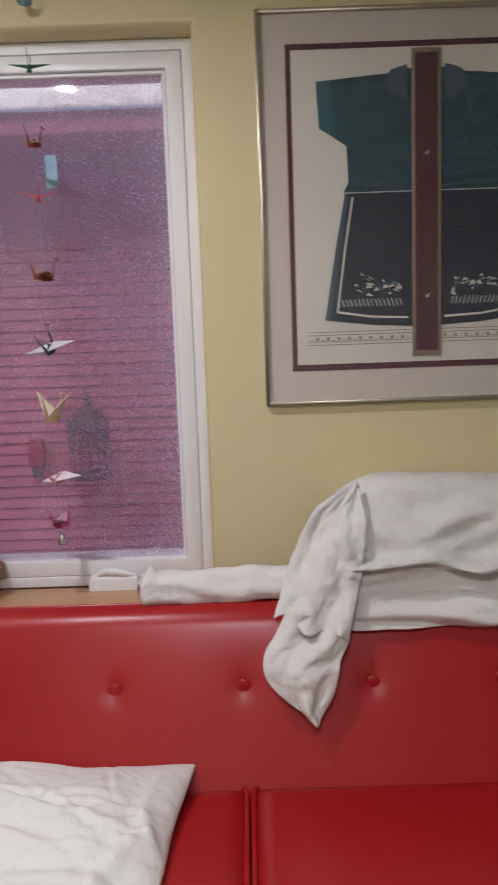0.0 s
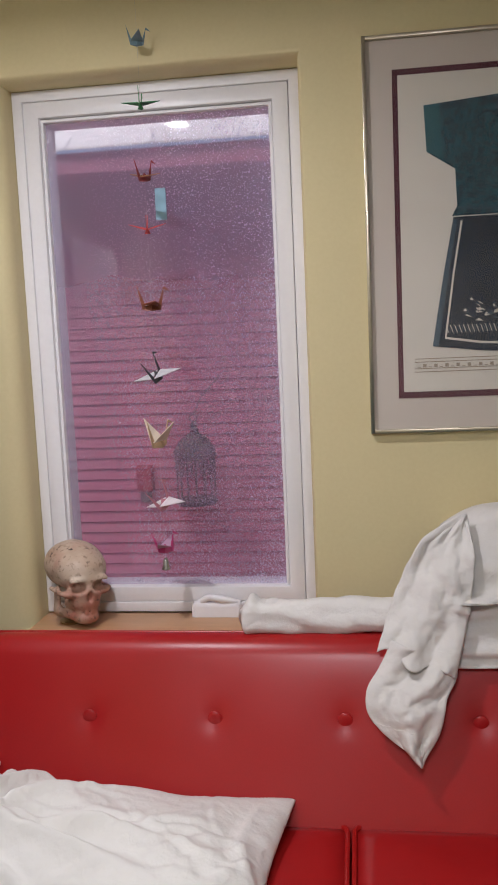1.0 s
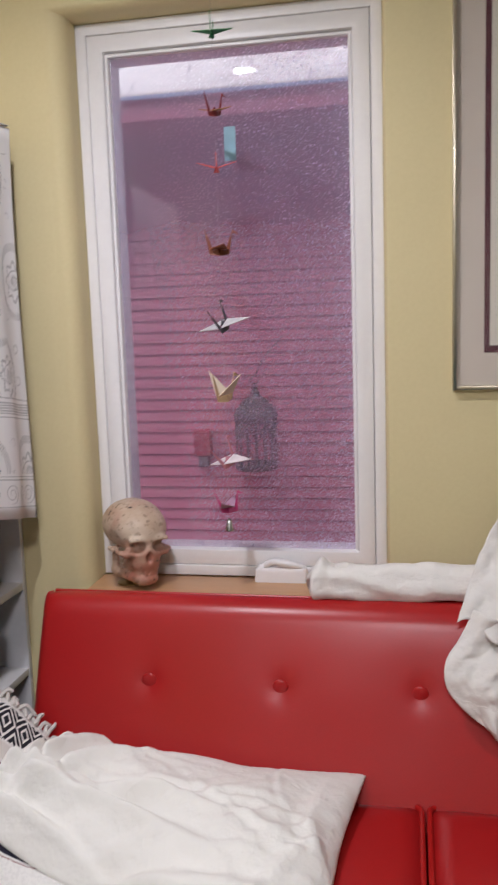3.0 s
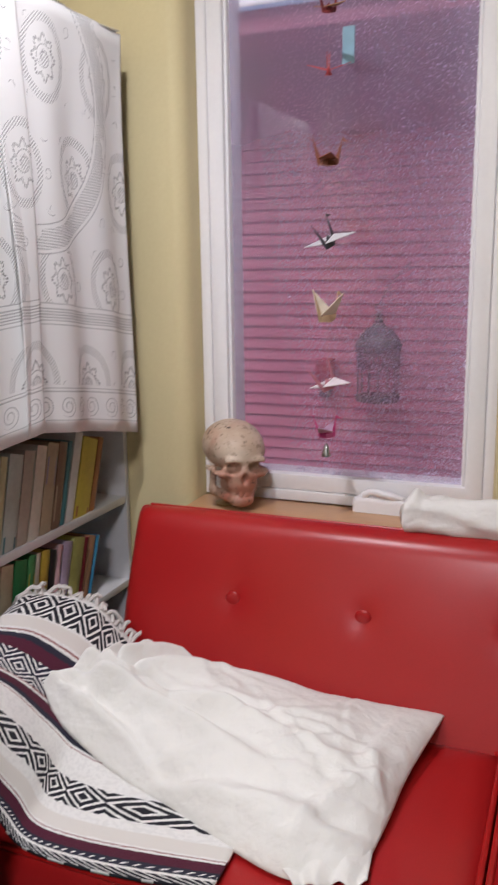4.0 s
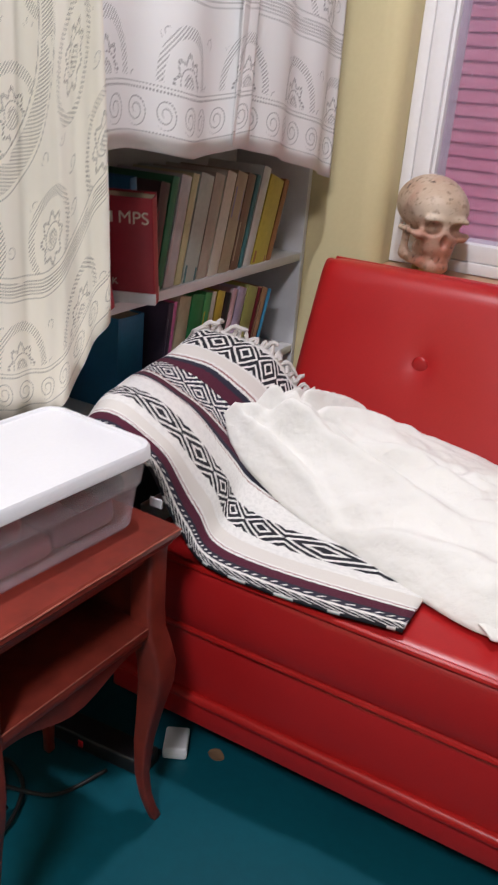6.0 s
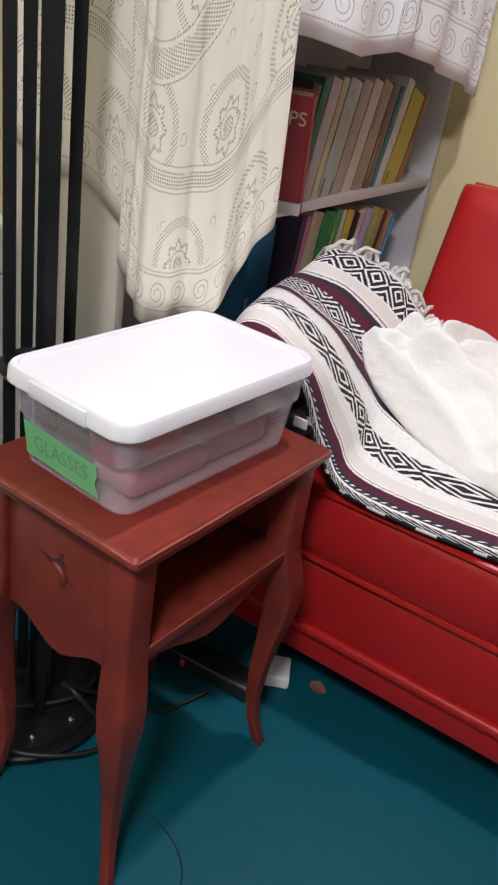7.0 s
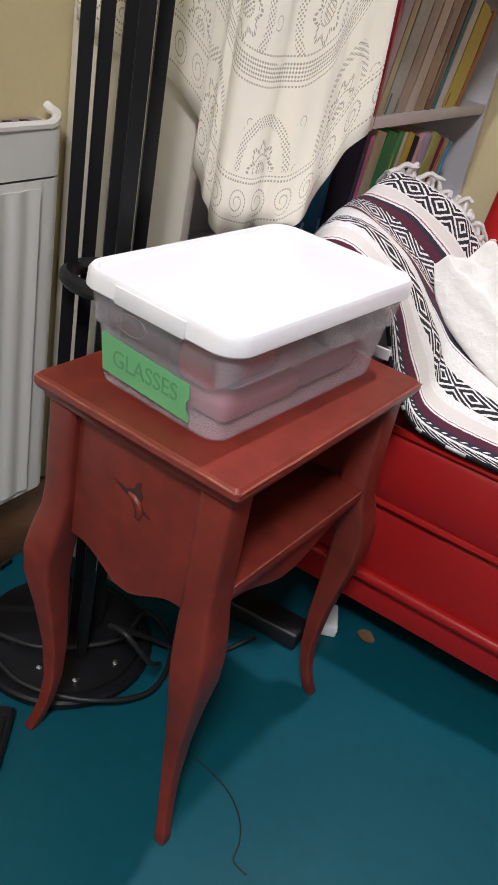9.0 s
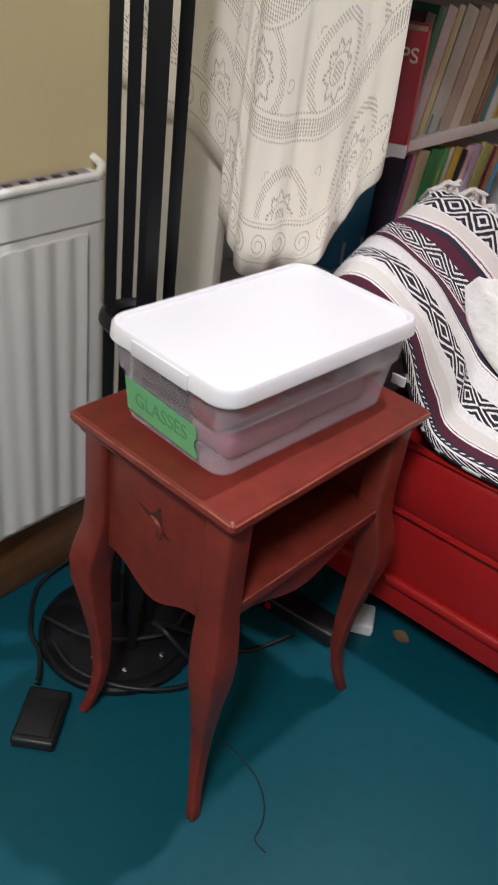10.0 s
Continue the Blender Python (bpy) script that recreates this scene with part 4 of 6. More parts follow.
def books():
    up, low = 0.822, 0.562
    # (thickness, height, depth, colour, words)
    red, dred, green, teal, grey, tan, brown, cream, yellow, black, pink, lilac, blue, purple, orange, navy, olive = (
        (0.36, 0.02, 0.035), (0.24, 0.015, 0.03), (0.02, 0.17, 0.08), (0.06, 0.20, 0.22), (0.40, 0.41, 0.38), (0.42, 0.34, 0.23), (0.20, 0.12, 0.075), (0.58, 0.53, 0.43),
        (0.50, 0.38, 0.07), (0.02, 0.02, 0.02), (0.55, 0.30, 0.34), (0.50, 0.38, 0.54), (0.03, 0.17, 0.34), (0.26, 0.08, 0.20), (0.38, 0.16, 0.06), (0.02, 0.04, 0.11), (0.40, 0.39, 0.12))
    pale, sage, taupe, maroon = (0.52, 0.50, 0.52), (0.46, 0.52, 0.47), (0.44, 0.39, 0.32), (0.20, 0.02, 0.03)
    y = 1.335
    for th, h, d, c, words, bd in ((0.030, 0.215, 0.14, red, "red paperback with a yellow head", (0.62, 0.97, (0.72, 0.55, 0.04))), (0.024, 0.205, 0.13, taupe, "taupe cloth-bound book", None), (0.034, 0.235, 0.14, red, "bright red hardback", None)):
        book(y, up, th, h, d, c, -13, words + " leaning on the white shelf", 0.045, band=bd)
        y += th + 0.014
    book(1.538, up, 0.036, 0.215, 0.110, red, -14.0, "thick red hardback with pale lettering jutting from the shelf", 0.074, "MPS", turn=24.0)
    book(1.570, up, 0.018, 0.232, 0.16, blue, -5.0, "blue hardback behind the red one on the shelf", 0.0)
    y = 1.605
    for th, h, d, c, ln, words, bd in (
        (0.020, 0.225, 0.18, (0.06, 0.03, 0.03), 7, "dark patterned paperback", (0.2, 0.75, maroon)), (0.014, 0.235, 0.17, green, 8, "thin green cloth-bound book", None), (0.024, 0.238, 0.17, pale, 9, "lavender grey paperback", (0.12, 0.8, (0.60, 0.50, 0.50))),
        (0.014, 0.238, 0.16, (0.56, 0.52, 0.30), 9, "thin pale yellow book", None), (0.034, 0.240, 0.17, sage, 10, "pale sage book with a teal foot", (0.0, 0.17, teal)), (0.026, 0.236, 0.17, taupe, 10, "taupe book with worn page edges", None),
        (0.026, 0.240, 0.17, (0.66, 0.62, 0.53), 11, "cream paperback with a black title", None), (0.030, 0.238, 0.16, tan, 11, "tan illustrated paperback", (0.55, 0.85, (0.26, 0.24, 0.36))),
        (0.022, 0.230, 0.16, brown, 11, "worn brown book", (0.1, 0.5, tan)), (0.010, 0.225, 0.16, teal, 12, "thin teal cloth book", None), (0.022, 0.246, 0.16, (0.68, 0.66, 0.64), 13, "white paperback", None),
        (0.046, 0.226, 0.16, (0.60, 0.47, 0.07), 14, "thick yellow hardback", (0.03, 0.16, orange)), (0.014, 0.21, 0.15, orange, 15, "orange paperback", None)):
        book(y, up, th * 1.52, h, d, c, ln + 5, words + ", leaning on the white shelf", 0.0, band=bd)
        y += th * 1.52 / math.cos(radians(ln + 5)) + 0.005
    book(1.560, low, 0.088, 0.205, 0.15, (0.03, 0.22, 0.42), 1, "wide bright blue book set back on the lower shelf", -0.035, band=(0.08, 0.30, (0.60, 0.62, 0.62)))
    y = 1.660
    for th, h, d, c, ln, words, bd in (
        (0.012, 0.225, 0.17, (0.07, 0.05, 0.09), 6, "dark book with round pictures", (0.1, 0.85, (0.16, 0.16, 0.20))), (0.005, 0.225, 0.17, (0.62, 0.14, 0.32), 6, "thin pink magazine", None), (0.030, 0.235, 0.17, (0.50, 0.42, 0.28), 8, "thick buff cloth-bound book", None),
        (0.032, 0.232, 0.17, (0.03, 0.26, 0.09), 9, "green hardback", None), (0.018, 0.228, 0.17, (0.08, 0.34, 0.12), 10, "green book with a yellow label", (0.45, 0.8, (0.62, 0.48, 0.05))), (0.010, 0.225, 0.17, cream, 10, "thin cream book", None), (0.022, 0.225, 0.17, (0.62, 0.46, 0.07), 11, "yellow paperback", None),
        (0.016, 0.215, 0.16, black, 12, "black book", None), (0.012, 0.22, 0.16, (0.66, 0.40, 0.42), 13, "pink paperback", None), (0.026, 0.222, 0.16, (0.56, 0.44, 0.60), 14, "lilac book", None),
        (0.034, 0.22, 0.16, (0.52, 0.50, 0.16), 15, "olive yellow book", None), (0.008, 0.205, 0.16, maroon, 16, "thin maroon book", None), (0.020, 0.205, 0.16, (0.52, 0.28, 0.16), 17, "orange illustrated book", (0.2, 0.8, brown)), (0.008, 0.195, 0.16, (0.06, 0.30, 0.52), 18, "thin blue book", None)):
        book(y, low, th * 1.46, h, d, c, ln + 3, words + ", on the lower white shelf", 0.0, band=bd)
        y += th * 1.46 / math.cos(radians(ln + 3)) + 0.004
    file = thing("box_file", (-1.10, 1.40, 0.336), "dark blue box file jutting from the lowest shelf in view", "box file")
    part("cover", box((-0.14, -0.12, 0.0), (0.085, 0.10, 0.195), 0.003), cover_material(navy), file)
    part("label_strip", box((0.0, -0.085, 0.1952), (0.03, -0.03, 0.1965)), cover_material((0.62, 0.46, 0.07)), file, "yellow paper strip")


books()


# ---- lace cloths over the bookcase ----
def lace_front():
    t = thing("lace_cloth", (-1.0, 1.75, 1.05), "white lace cloth hanging over the bookcase front", "lace cloth", "lace cloths")

    def panel(y0, y1, hem, x, waves, seed, lift=0.0):
        top = BTOP + 0.008

        def fn(u, v):
            y = y0 + u * (y1 - y0)
            z0 = hem(u)
            z = z0 + v * (top - z0)
            fold = 0.012 * math.sin(u * waves * math.tau + seed) * (1.1 - 0.6 * v) + bulge((y, z * 0.35, 0), 0.022, 4, seed)
            return x + fold * (1 - 0.7 * v ** 4), y + 0.01 * math.sin(z * 5 + seed), z
        return grid(fn, 90, 30, 0.0015, uv=lambda u, v: (u * abs(y1 - y0) * 1.15, v * 1.09))

    part("front_panel", panel(1.25, 1.775, lambda u: 1.112 + 0.012 * math.sin(u * 7), -0.978, 2.2, 0.4), LACE_WHITE, t, world=True, sharp=180)
    part("front_panel", panel(1.70, 2.215, lambda u: 1.118 - 0.085 * u ** 1.3, -0.986, 2.6, 2.0), LACE_WHITE, t, world=True, sharp=180)
    part("top_panel", grid(lambda u, v: (BB + 0.02 + v * (-0.985 - BB - 0.02), 1.14 + u * 1.06, BTOP + 0.008 + 0.004 * math.sin(u * 20)), 30, 8, 0.0015, uv=lambda u, v: (u, v * 0.4 + 0.1)), LACE_WHITE, t, world=True, sharp=180)


def lace_side():
    t = thing("lace_cloth", (-1.05, 1.13, 0.75), "cream lace cloth falling in folds round the bookcase corner", "lace cloth", "lace cloths")
    def drape(nodes, waves, amount, seed, top_pull):
        """A cloth hung from the bookcase top: (x, y, height of the hem) along its foot."""
        plan = curve_through([(x, y, 0) for x, y, z in nodes], 120)
        hems = curve_through([(z, 0, 0) for x, y, z in nodes], 120)

        def fn(u, v):
            k = round(u * 120)
            p, q = plan[k], plan[min(k + 1, 120)] - plan[max(k - 1, 0)]
            side = Vector((q.y, -q.x, 0)).normalized()
            z0 = hems[k].x
            z = z0 + v * (BTOP + 0.01 - z0)
            fold = amount * (math.sin(u * waves + seed + 0.8 * v) + 0.35 * math.sin(u * waves * 2.3 + 1)) * (1 - 0.6 * v)
            p = p.lerp(Vector((max(-1.30, min(-0.99, p.x)), max(1.116, p.y), 0)), top_pull * v ** 1.5) + side * (fold + 0.003)
            return p.x, p.y, z
        return grid(fn, 120, 34, 0.0015, uv=lambda u, v: (u * 0.105 * (len(nodes) - 1), 1.5 * v * (BTOP - hems[round(u * 120)].x)))

    part("flat_panel", drape([(-1.300, 1.116, 0.925), (-1.22, 1.112, 0.900), (-1.14, 1.110, 0.893), (-1.09, 1.106, 0.868), (-1.045, 1.102, 0.835), (-1.00, 1.105, 0.810)], 5.0, 0.003, 0.3, 1.0), LACE_CREAM, t, world=True, sharp=180)
    part("gathered_panel", drape([(-1.046, 1.102, 0.800), (-1.032, 1.086, 0.760), (-1.012, 1.092, 0.725), (-0.985, 1.130, 0.715), (-0.955, 1.165, 0.725), (-0.932, 1.190, 0.765), (-0.908, 1.212, 0.835), (-0.902, 1.232, 0.895), (-0.925, 1.255, 0.985), (-0.985, 1.290, 1.092)], 26.0, 0.011, 1.0, 0.75), LACE_CREAM, t, world=True, sharp=180)


lace_front()
lace_side()


# ---- nightstand ----
def nightstand():
    t = thing("nightstand", (-0.8575, 0.9785, 0.0), "brick red painted wooden nightstand with cabriole legs and worn edges", "nightstand", turn=-3.0)
    w, d = 0.303, 0.410
    top = loft([[(x, y, z) for x, y in rounded(w - 2 * i, d - 2 * i, 0.006, 3)] for i, z in ((0.016, 0.572), (0.010, 0.576), (0.008, 0.583), (0.003, 0.587), (0.0, 0.593), (0.001, 0.600), (0.005, 0.6045))])
    slab = part("tabletop", top, RED_PAINT, t, sharp=30)
    for a, b in (((w / 2 - 0.001, -d / 2 + 0.004), (w / 2 - 0.001, d / 2 - 0.004)), ((-w / 2 + 0.004, -d / 2 + 0.001), (w / 2 - 0.004, -d / 2 + 0.001))):
        part("worn_edge", tube([(a[0] + (b[0] - a[0]) * k / 8, a[1] + (b[1] - a[1]) * k / 8, 0.6005 + 0.0006 * math.sin(k * 2.1)) for k in range(9)], 0.0016, 6), WORN_WOOD, slab, "rubbed edge with paint worn away")
    lw, ld = w / 2 - 0.036, d / 2 - 0.036
    for sx in (-1, 1):
        for sy in (-1, 1):
            sections = []
            for z, off, half in ((0.5715, 0.0, 0.0215), (0.46, 0.0, 0.0215), (0.42, 0.002, 0.0220), (0.385, 0.008, 0.0240), (0.350, 0.013, 0.0250), (0.31, 0.013, 0.0235), (0.25, 0.007, 0.0180), (0.18, 0.001, 0.0135), (0.11, 0.000, 0.0102), (0.06, 0.005, 0.0086), (0.025, 0.012, 0.0082), (0.004, 0.018, 0.0086), (0.0, 0.018, 0.0075)):
                cx, cy = sx * (lw + off), sy * (ld + off)
                sections.append([(cx + x, cy + y, z) for x, y in rounded(2 * half, 2 * half, half * 0.3, 3)])
            part("leg", loft(sections[::-1]), RED_PAINT, t, sharp=60)
    ix, iy = lw - 0.0218, ld - 0.0218

    def scallop(span, low, high, n=24):
        """The lower edge of an apron between -span and span."""
        pts = []
        for k in range(n + 1):
            f = k / n * 2 - 1
            a = abs(f)
            z = low + (high - low) * (0.5 - 0.5 * math.cos(math.pi * min(1, a * 1.15))) if a > 0.15 else low
            pts.append((f * span, z))
        return pts

    # end panels: the near one has a dark plate painted as a pierced shape; scalloped foot
    for sy in (-1, 1):
        y0, y1 = sorted((sy * (ld + 0.010), sy * (ld - 0.004)))
        edge = scallop(ix, 0.362, 0.394)
        outline = edge + [(ix, 0.5715), (-ix, 0.5715)]
        bm = prism(outline, "y", y0, y1)
        part("end_panel", bm, RED_PAINT, t)
        if sy < 0:
            # dark leaf plate on the panel, an opening's shade put into its colour, with a turned lip
            def leaf(cx, cz, s, y, dy):
                outline = [(cx + s * a, cz + s * b) for a, b in ((-1.7, 0.55), (-0.6, 0.40), (-0.25, 0.62), (0.0, 0.75), (0.1, 1.15), (0.45, 1.3), (0.35, 0.85), (0.62, 0.45), (0.55, 0.0), (0.75, -0.35), (1.4, -0.75), (0.65, -0.60), (0.55, -1.25), (0.25, -1.2), (0.15, -0.55), (-0.2, -0.1), (-0.75, 0.10))]
                return prism(outline, "y", y, y + dy)
            part("dark_motif_plate", leaf(0.0, 0.500, 0.020, y0 - 0.0012, 0.001), surface("painted_opening_shade", (0.05, 0.015, 0.01), None, 0.8), t, "dark leaf-shaped plate painted as a shaded opening")
            part("motif_lip", tube([(x, y0 - 0.001, z) for x, z in ((-0.008, 0.505), (0.002, 0.503), (0.009, 0.497), (0.012, 0.487), (0.010, 0.478))], [0.002, 0.0045, 0.005, 0.004, 0.002], 8), RED_PAINT, t)
    # far long side closed, near long side open above the shelf
    part("back_panel", prism(scallop(iy, 0.34, 0.395) + [(iy, 0.5715), (-iy, 0.5715)], "x", -lw - 0.010, -lw + 0.004), RED_PAINT, t)
    part("top_rail", box((lw - 0.006, -iy, 0.553), (lw + 0.008, iy, 0.5715)), RED_PAINT, t)
    shelf = part("shelf", box((-lw + 0.005, -ld + 0.011, 0.418), (lw + 0.0195, ld - 0.011, 0.437), 0.003), RED_PAINT, t)
    part("worn_edge", tube([(lw + 0.0187, -ld + 0.015 + (2 * ld - 0.03) * k / 8, 0.4362) for k in range(9)], 0.0014, 6), WORN_WOOD, shelf, "rubbed shelf edge")
    part("apron", prism(scallop(iy, 0.368, 0.40)[::1] + [(iy, 0.4175), (-iy, 0.4175)], "x", lw - 0.006, lw + 0.010), RED_PAINT, t)


nightstand()


# ---- storage box ----
def storage_box():
    t = thing("storage_box", (-0.861, 0.982, 0.6055), "clear plastic storage box with a white lid, on the nightstand", "storage box", turn=-5.0)
    levels = [(0.180, 0.315, 0.000), (0.186, 0.322, 0.004), (0.197, 0.336, 0.070), (0.199, 0.338, 0.072), (0.207, 0.343, 0.074), (0.214, 0.352, 0.115), (0.222, 0.360, 0.116)]
    outer = [[(x, y, z) for x, y in rounded(a, b, 0.022, 5)] for a, b, z in levels]
    inner = [[(x, y, z) for x, y in rounded(a - 0.004, b - 0.004, 0.020, 5)] for a, b, z in [(a, b, max(z, 0.002)) for a, b, z in levels[1:]][::-1]]
    part("tub", loft(outer + inner), TUB, t, "milky clear plastic tub", sharp=50).visible_shadow = False
    lid_rings = [[(x, y, z) for x, y in rounded(a, b, r, 8)] for a, b, r, z in ((0.224, 0.366, 0.030, 0.113), (0.228, 0.370, 0.032, 0.115), (0.226, 0.368, 0.032, 0.131), (0.220, 0.362, 0.030, 0.1355), (0.208, 0.350, 0.026, 0.1355), (0.204, 0.346, 0.025, 0.1322), (0.10, 0.20, 0.020, 0.1326), (0.02, 0.03, 0.004, 0.1326))]
    lid = part("lid", loft(lid_rings), LID_WHITE, t, "white plastic lid", sharp=45)
    for s in (-1, 1):
        part("latch", box((-0.050, s * 0.1850 - 0.0016, 0.1125), (0.050, s * 0.1850 + 0.0016, 0.1325), 0.0014), LID_WHITE, lid)
    # tape label on the near end, following the sloping wall
    tape = bmesh.new()
    rnd = random.Random(2)
    lean = pose(0, -0.1608, 0.004, 6.0)
    n = 16
    right = [(0.052 + rnd.uniform(-0.003, 0.003), 0.008 + 0.047 * k / 6) for k in range(7)]
    prism([(-0.078, 0.014), *right, (-0.080, 0.062)], "y", -0.0022, -0.0014, bm=tape)
    bmesh.ops.transform(tape, matrix=lean, verts=tape.verts)
    label = part("tape_label", tape, TAPE, t, "green masking tape with handwritten word")
    text_part("GLASSES", 0.030, "handwriting", lean @ pose(-0.012, -0.0026, 0.036, 90, 0, 0) @ Matrix.Diagonal((0.88, 1, 1, 1)), INK, label, 0.0002)
    # what can be seen inside
    for name, lo, hi, col, words in (
        ("glasses_case", (-0.078, -0.150, 0.006), (-0.002, -0.02, 0.098), (0.015, 0.016, 0.020), "dark glasses case inside the clear box"),
        ("glasses_case", (0.006, -0.145, 0.042), (0.066, -0.03, 0.096), (0.42, 0.03, 0.05), "red glasses case inside the clear box"),
        ("cloth_pouch", (0.002, -0.135, 0.006), (0.080, 0.01, 0.040), (0.36, 0.13, 0.17), "pink cloth pouch inside the clear box"),
        ("cloth_pouch", (-0.08, 0.012, 0.006), (0.076, 0.135, 0.050), (0.32, 0.20, 0.26), "mauve cloth pouch inside the clear box"),
        ("glasses_case", (0.015, 0.05, 0.052), (0.085, 0.15, 0.085), (0.03, 0.03, 0.05), "dark printed glasses case inside the clear box")):
        c = thing(name, t.matrix_basis @ Vector((0, 0, 0)), words, "glasses case" if "case" in name else "pouch", turn=-5.0)
        part("shell", box(lo, hi, 0.014, 4), surface("case_cloth", col, None, 0.6), c)
    c = thing("spectacles", t.matrix_basis @ Vector((0, 0, 0)), "wire spectacles inside the clear box", "spectacles", turn=-5.0)
    part("lens_rim", tube([(-0.052 + 0.022 * math.cos(a), -0.1530, 0.078 + 0.012 * math.sin(a)) for a in [math.tau * k / 18 for k in range(19)]], 0.0011, 6), STEEL, c)


storage_box()


# ---- lamp, heater, cables ----
POLES = ((-1.134, 0.955), (-1.136, 0.990), (-1.076, 0.963), (-1.030, 0.932), (-1.060, 1.000))


def floor_lamp():
    t = thing("floor_lamp", (-1.087, 0.955, 0.0), "black metal floor lamp with five upright tubes and a round base", "floor lamp")
    part("base", lathe([(0.143, 0.0), (0.147, 0.004), (0.147, 0.014), (0.143, 0.018), (0.136, 0.0185), (0.134, 0.0155), (0.128, 0.0155), (0.126, 0.020), (0.118, 0.0215), (0.06, 0.028), (0.03, 0.034)], 48), BLACK_METAL, t)
    for x, y in POLES:
        bm = bmesh.new()
        tube([(x, y, 0.02), (x, y, 0.7), (x, y, 1.5), (x, y, CEILING - 0.45)], 0.0120, 4, bm=bm)
        bmesh.ops.bevel(bm, geom=[e for e in bm.edges if abs((e.verts[0].co - e.verts[1].co).normalized().z) > 0.9], offset=0.003, segments=2, affect="EDGES")
        part("tube", bm, BLACK_METAL, t, world=True)
    # arm over the sofa with its lit head
    part("arm", tube(curve_through([(-1.076, 0.963, CEILING - 0.45), (-1.05, 0.99, CEILING - 0.25), (-0.95, 1.14, CEILING - 0.09), (-0.78, 1.22, CEILING - 0.05), (-0.64, 1.34, CEILING - 0.06), (-0.62, 1.36, 2.605)], 24), 0.008, 8), BLACK_METAL, t, world=True)
    part("shade", lathe([(0.058, 2.547), (0.060, 2.548), (0.040, 2.595), (0.022, 2.608), (0.018, 2.606), (0.036, 2.592), (0.055, 2.549)], 24, HEAD[:2]), BLACK_METAL, t, "black cone shade with a lit bulb", world=True)
    part("bulb", lathe([(0.010, 2.546), (0.028, 2.550), (0.034, 2.565), (0.024, 2.588)], 16, HEAD[:2]), GLOW, t, "lit bulb", world=True)
    part("collar", tube([(-1.080 + 0.050 * math.cos(a), 0.963 + 0.046 * math.sin(a), 0.655) for a in [math.tau * k / 28 for k in range(29)]], 0.011, 8), BLACK_METAL, t, "black ring that holds the tubes", world=True)
    for k, (x, y) in enumerate(((-1.06, 0.87), (-1.00, 0.89), (-0.98, 0.96), (-1.13, 0.88))):
        part("screw", lathe([(0.006, 0.020), (0.006, 0.027), (0.003, 0.029)], 10, (x, y)), STEEL, t, world=True)


floor_lamp()


def heater():
    t = thing("wall_heater", (-1.30, 0.6, 0.180), "off-white panel heater with a slotted top, on the wall", "heater")
    x0, x1, y0, y1, z0 = X0 + 0.0005, -1.268, -0.2, 1.078, 0.180
    outline = [(x0, y0), (x1 - 0.02, y0)] + [(x1 - 0.03 + 0.03 * math.cos(a), y1 - 0.03 + 0.03 * math.sin(a)) for a in [radians(10 * k) for k in range(10)]] + [(x0, y1)]
    part("body", prism(outline, "z", z0, 0.722), HEATER_WHITE, t, world=True)
    part("ribbed_panel", grid(lambda u, v: (x1 - 0.0005 + 0.0016 * (1 + math.cos(u * math.tau * 30)), y0 + 0.02 + u * (y1 - y0 - 0.075), z0 + 0.012 + v * (0.712 - z0 - 0.012)), 300, 2, -0.003), HEATER_WHITE, t, "vertically ribbed front panel", world=True, sharp=60)
    part("seam", prism([(x0 + 0.001, y0 + 0.002), (x1 - 0.022, y0 + 0.002)] + [(x1 - 0.033 + 0.030 * math.cos(a), y1 - 0.033 + 0.030 * math.sin(a)) for a in [radians(10 * k) for k in range(10)]] + [(x0 + 0.001, y1 - 0.003)], "z", 0.7222, 0.7258), BLACK_PLASTIC, t, world=True)
    part("upper_body", prism(outline, "z", 0.726, 0.790), HEATER_WHITE, t, world=True)
    rim = [(x1 - 0.006, y0 + 0.01, 0.796)] + [(x1 - 0.034 + 0.03 * math.cos(a), y1 - 0.034 + 0.03 * math.sin(a), 0.796 + 0.012 * math.sin(a)) for a in [radians(15 * k) for k in range(7)]] + [(x0 + 0.01, y1 - 0.004, 0.812)]
    part("rim", tube(rim, 0.007, 8), HEATER_WHITE, t, world=True)
    part("grille", box((x0 + 0.004, y0 + 0.02, 0.7905), (x1 - 0.014, y1 - 0.02, 0.7945)), GRILLE, t, "mauve slotted grille", world=True)
    for k in range(26):
        part("slot", box((x0 + 0.016, y1 - 0.06 - k * 0.03, 0.7946), (x1 - 0.024, y1 - 0.046 - k * 0.03, 0.7962)), BLACK_PLASTIC, t, world=True)


heater()


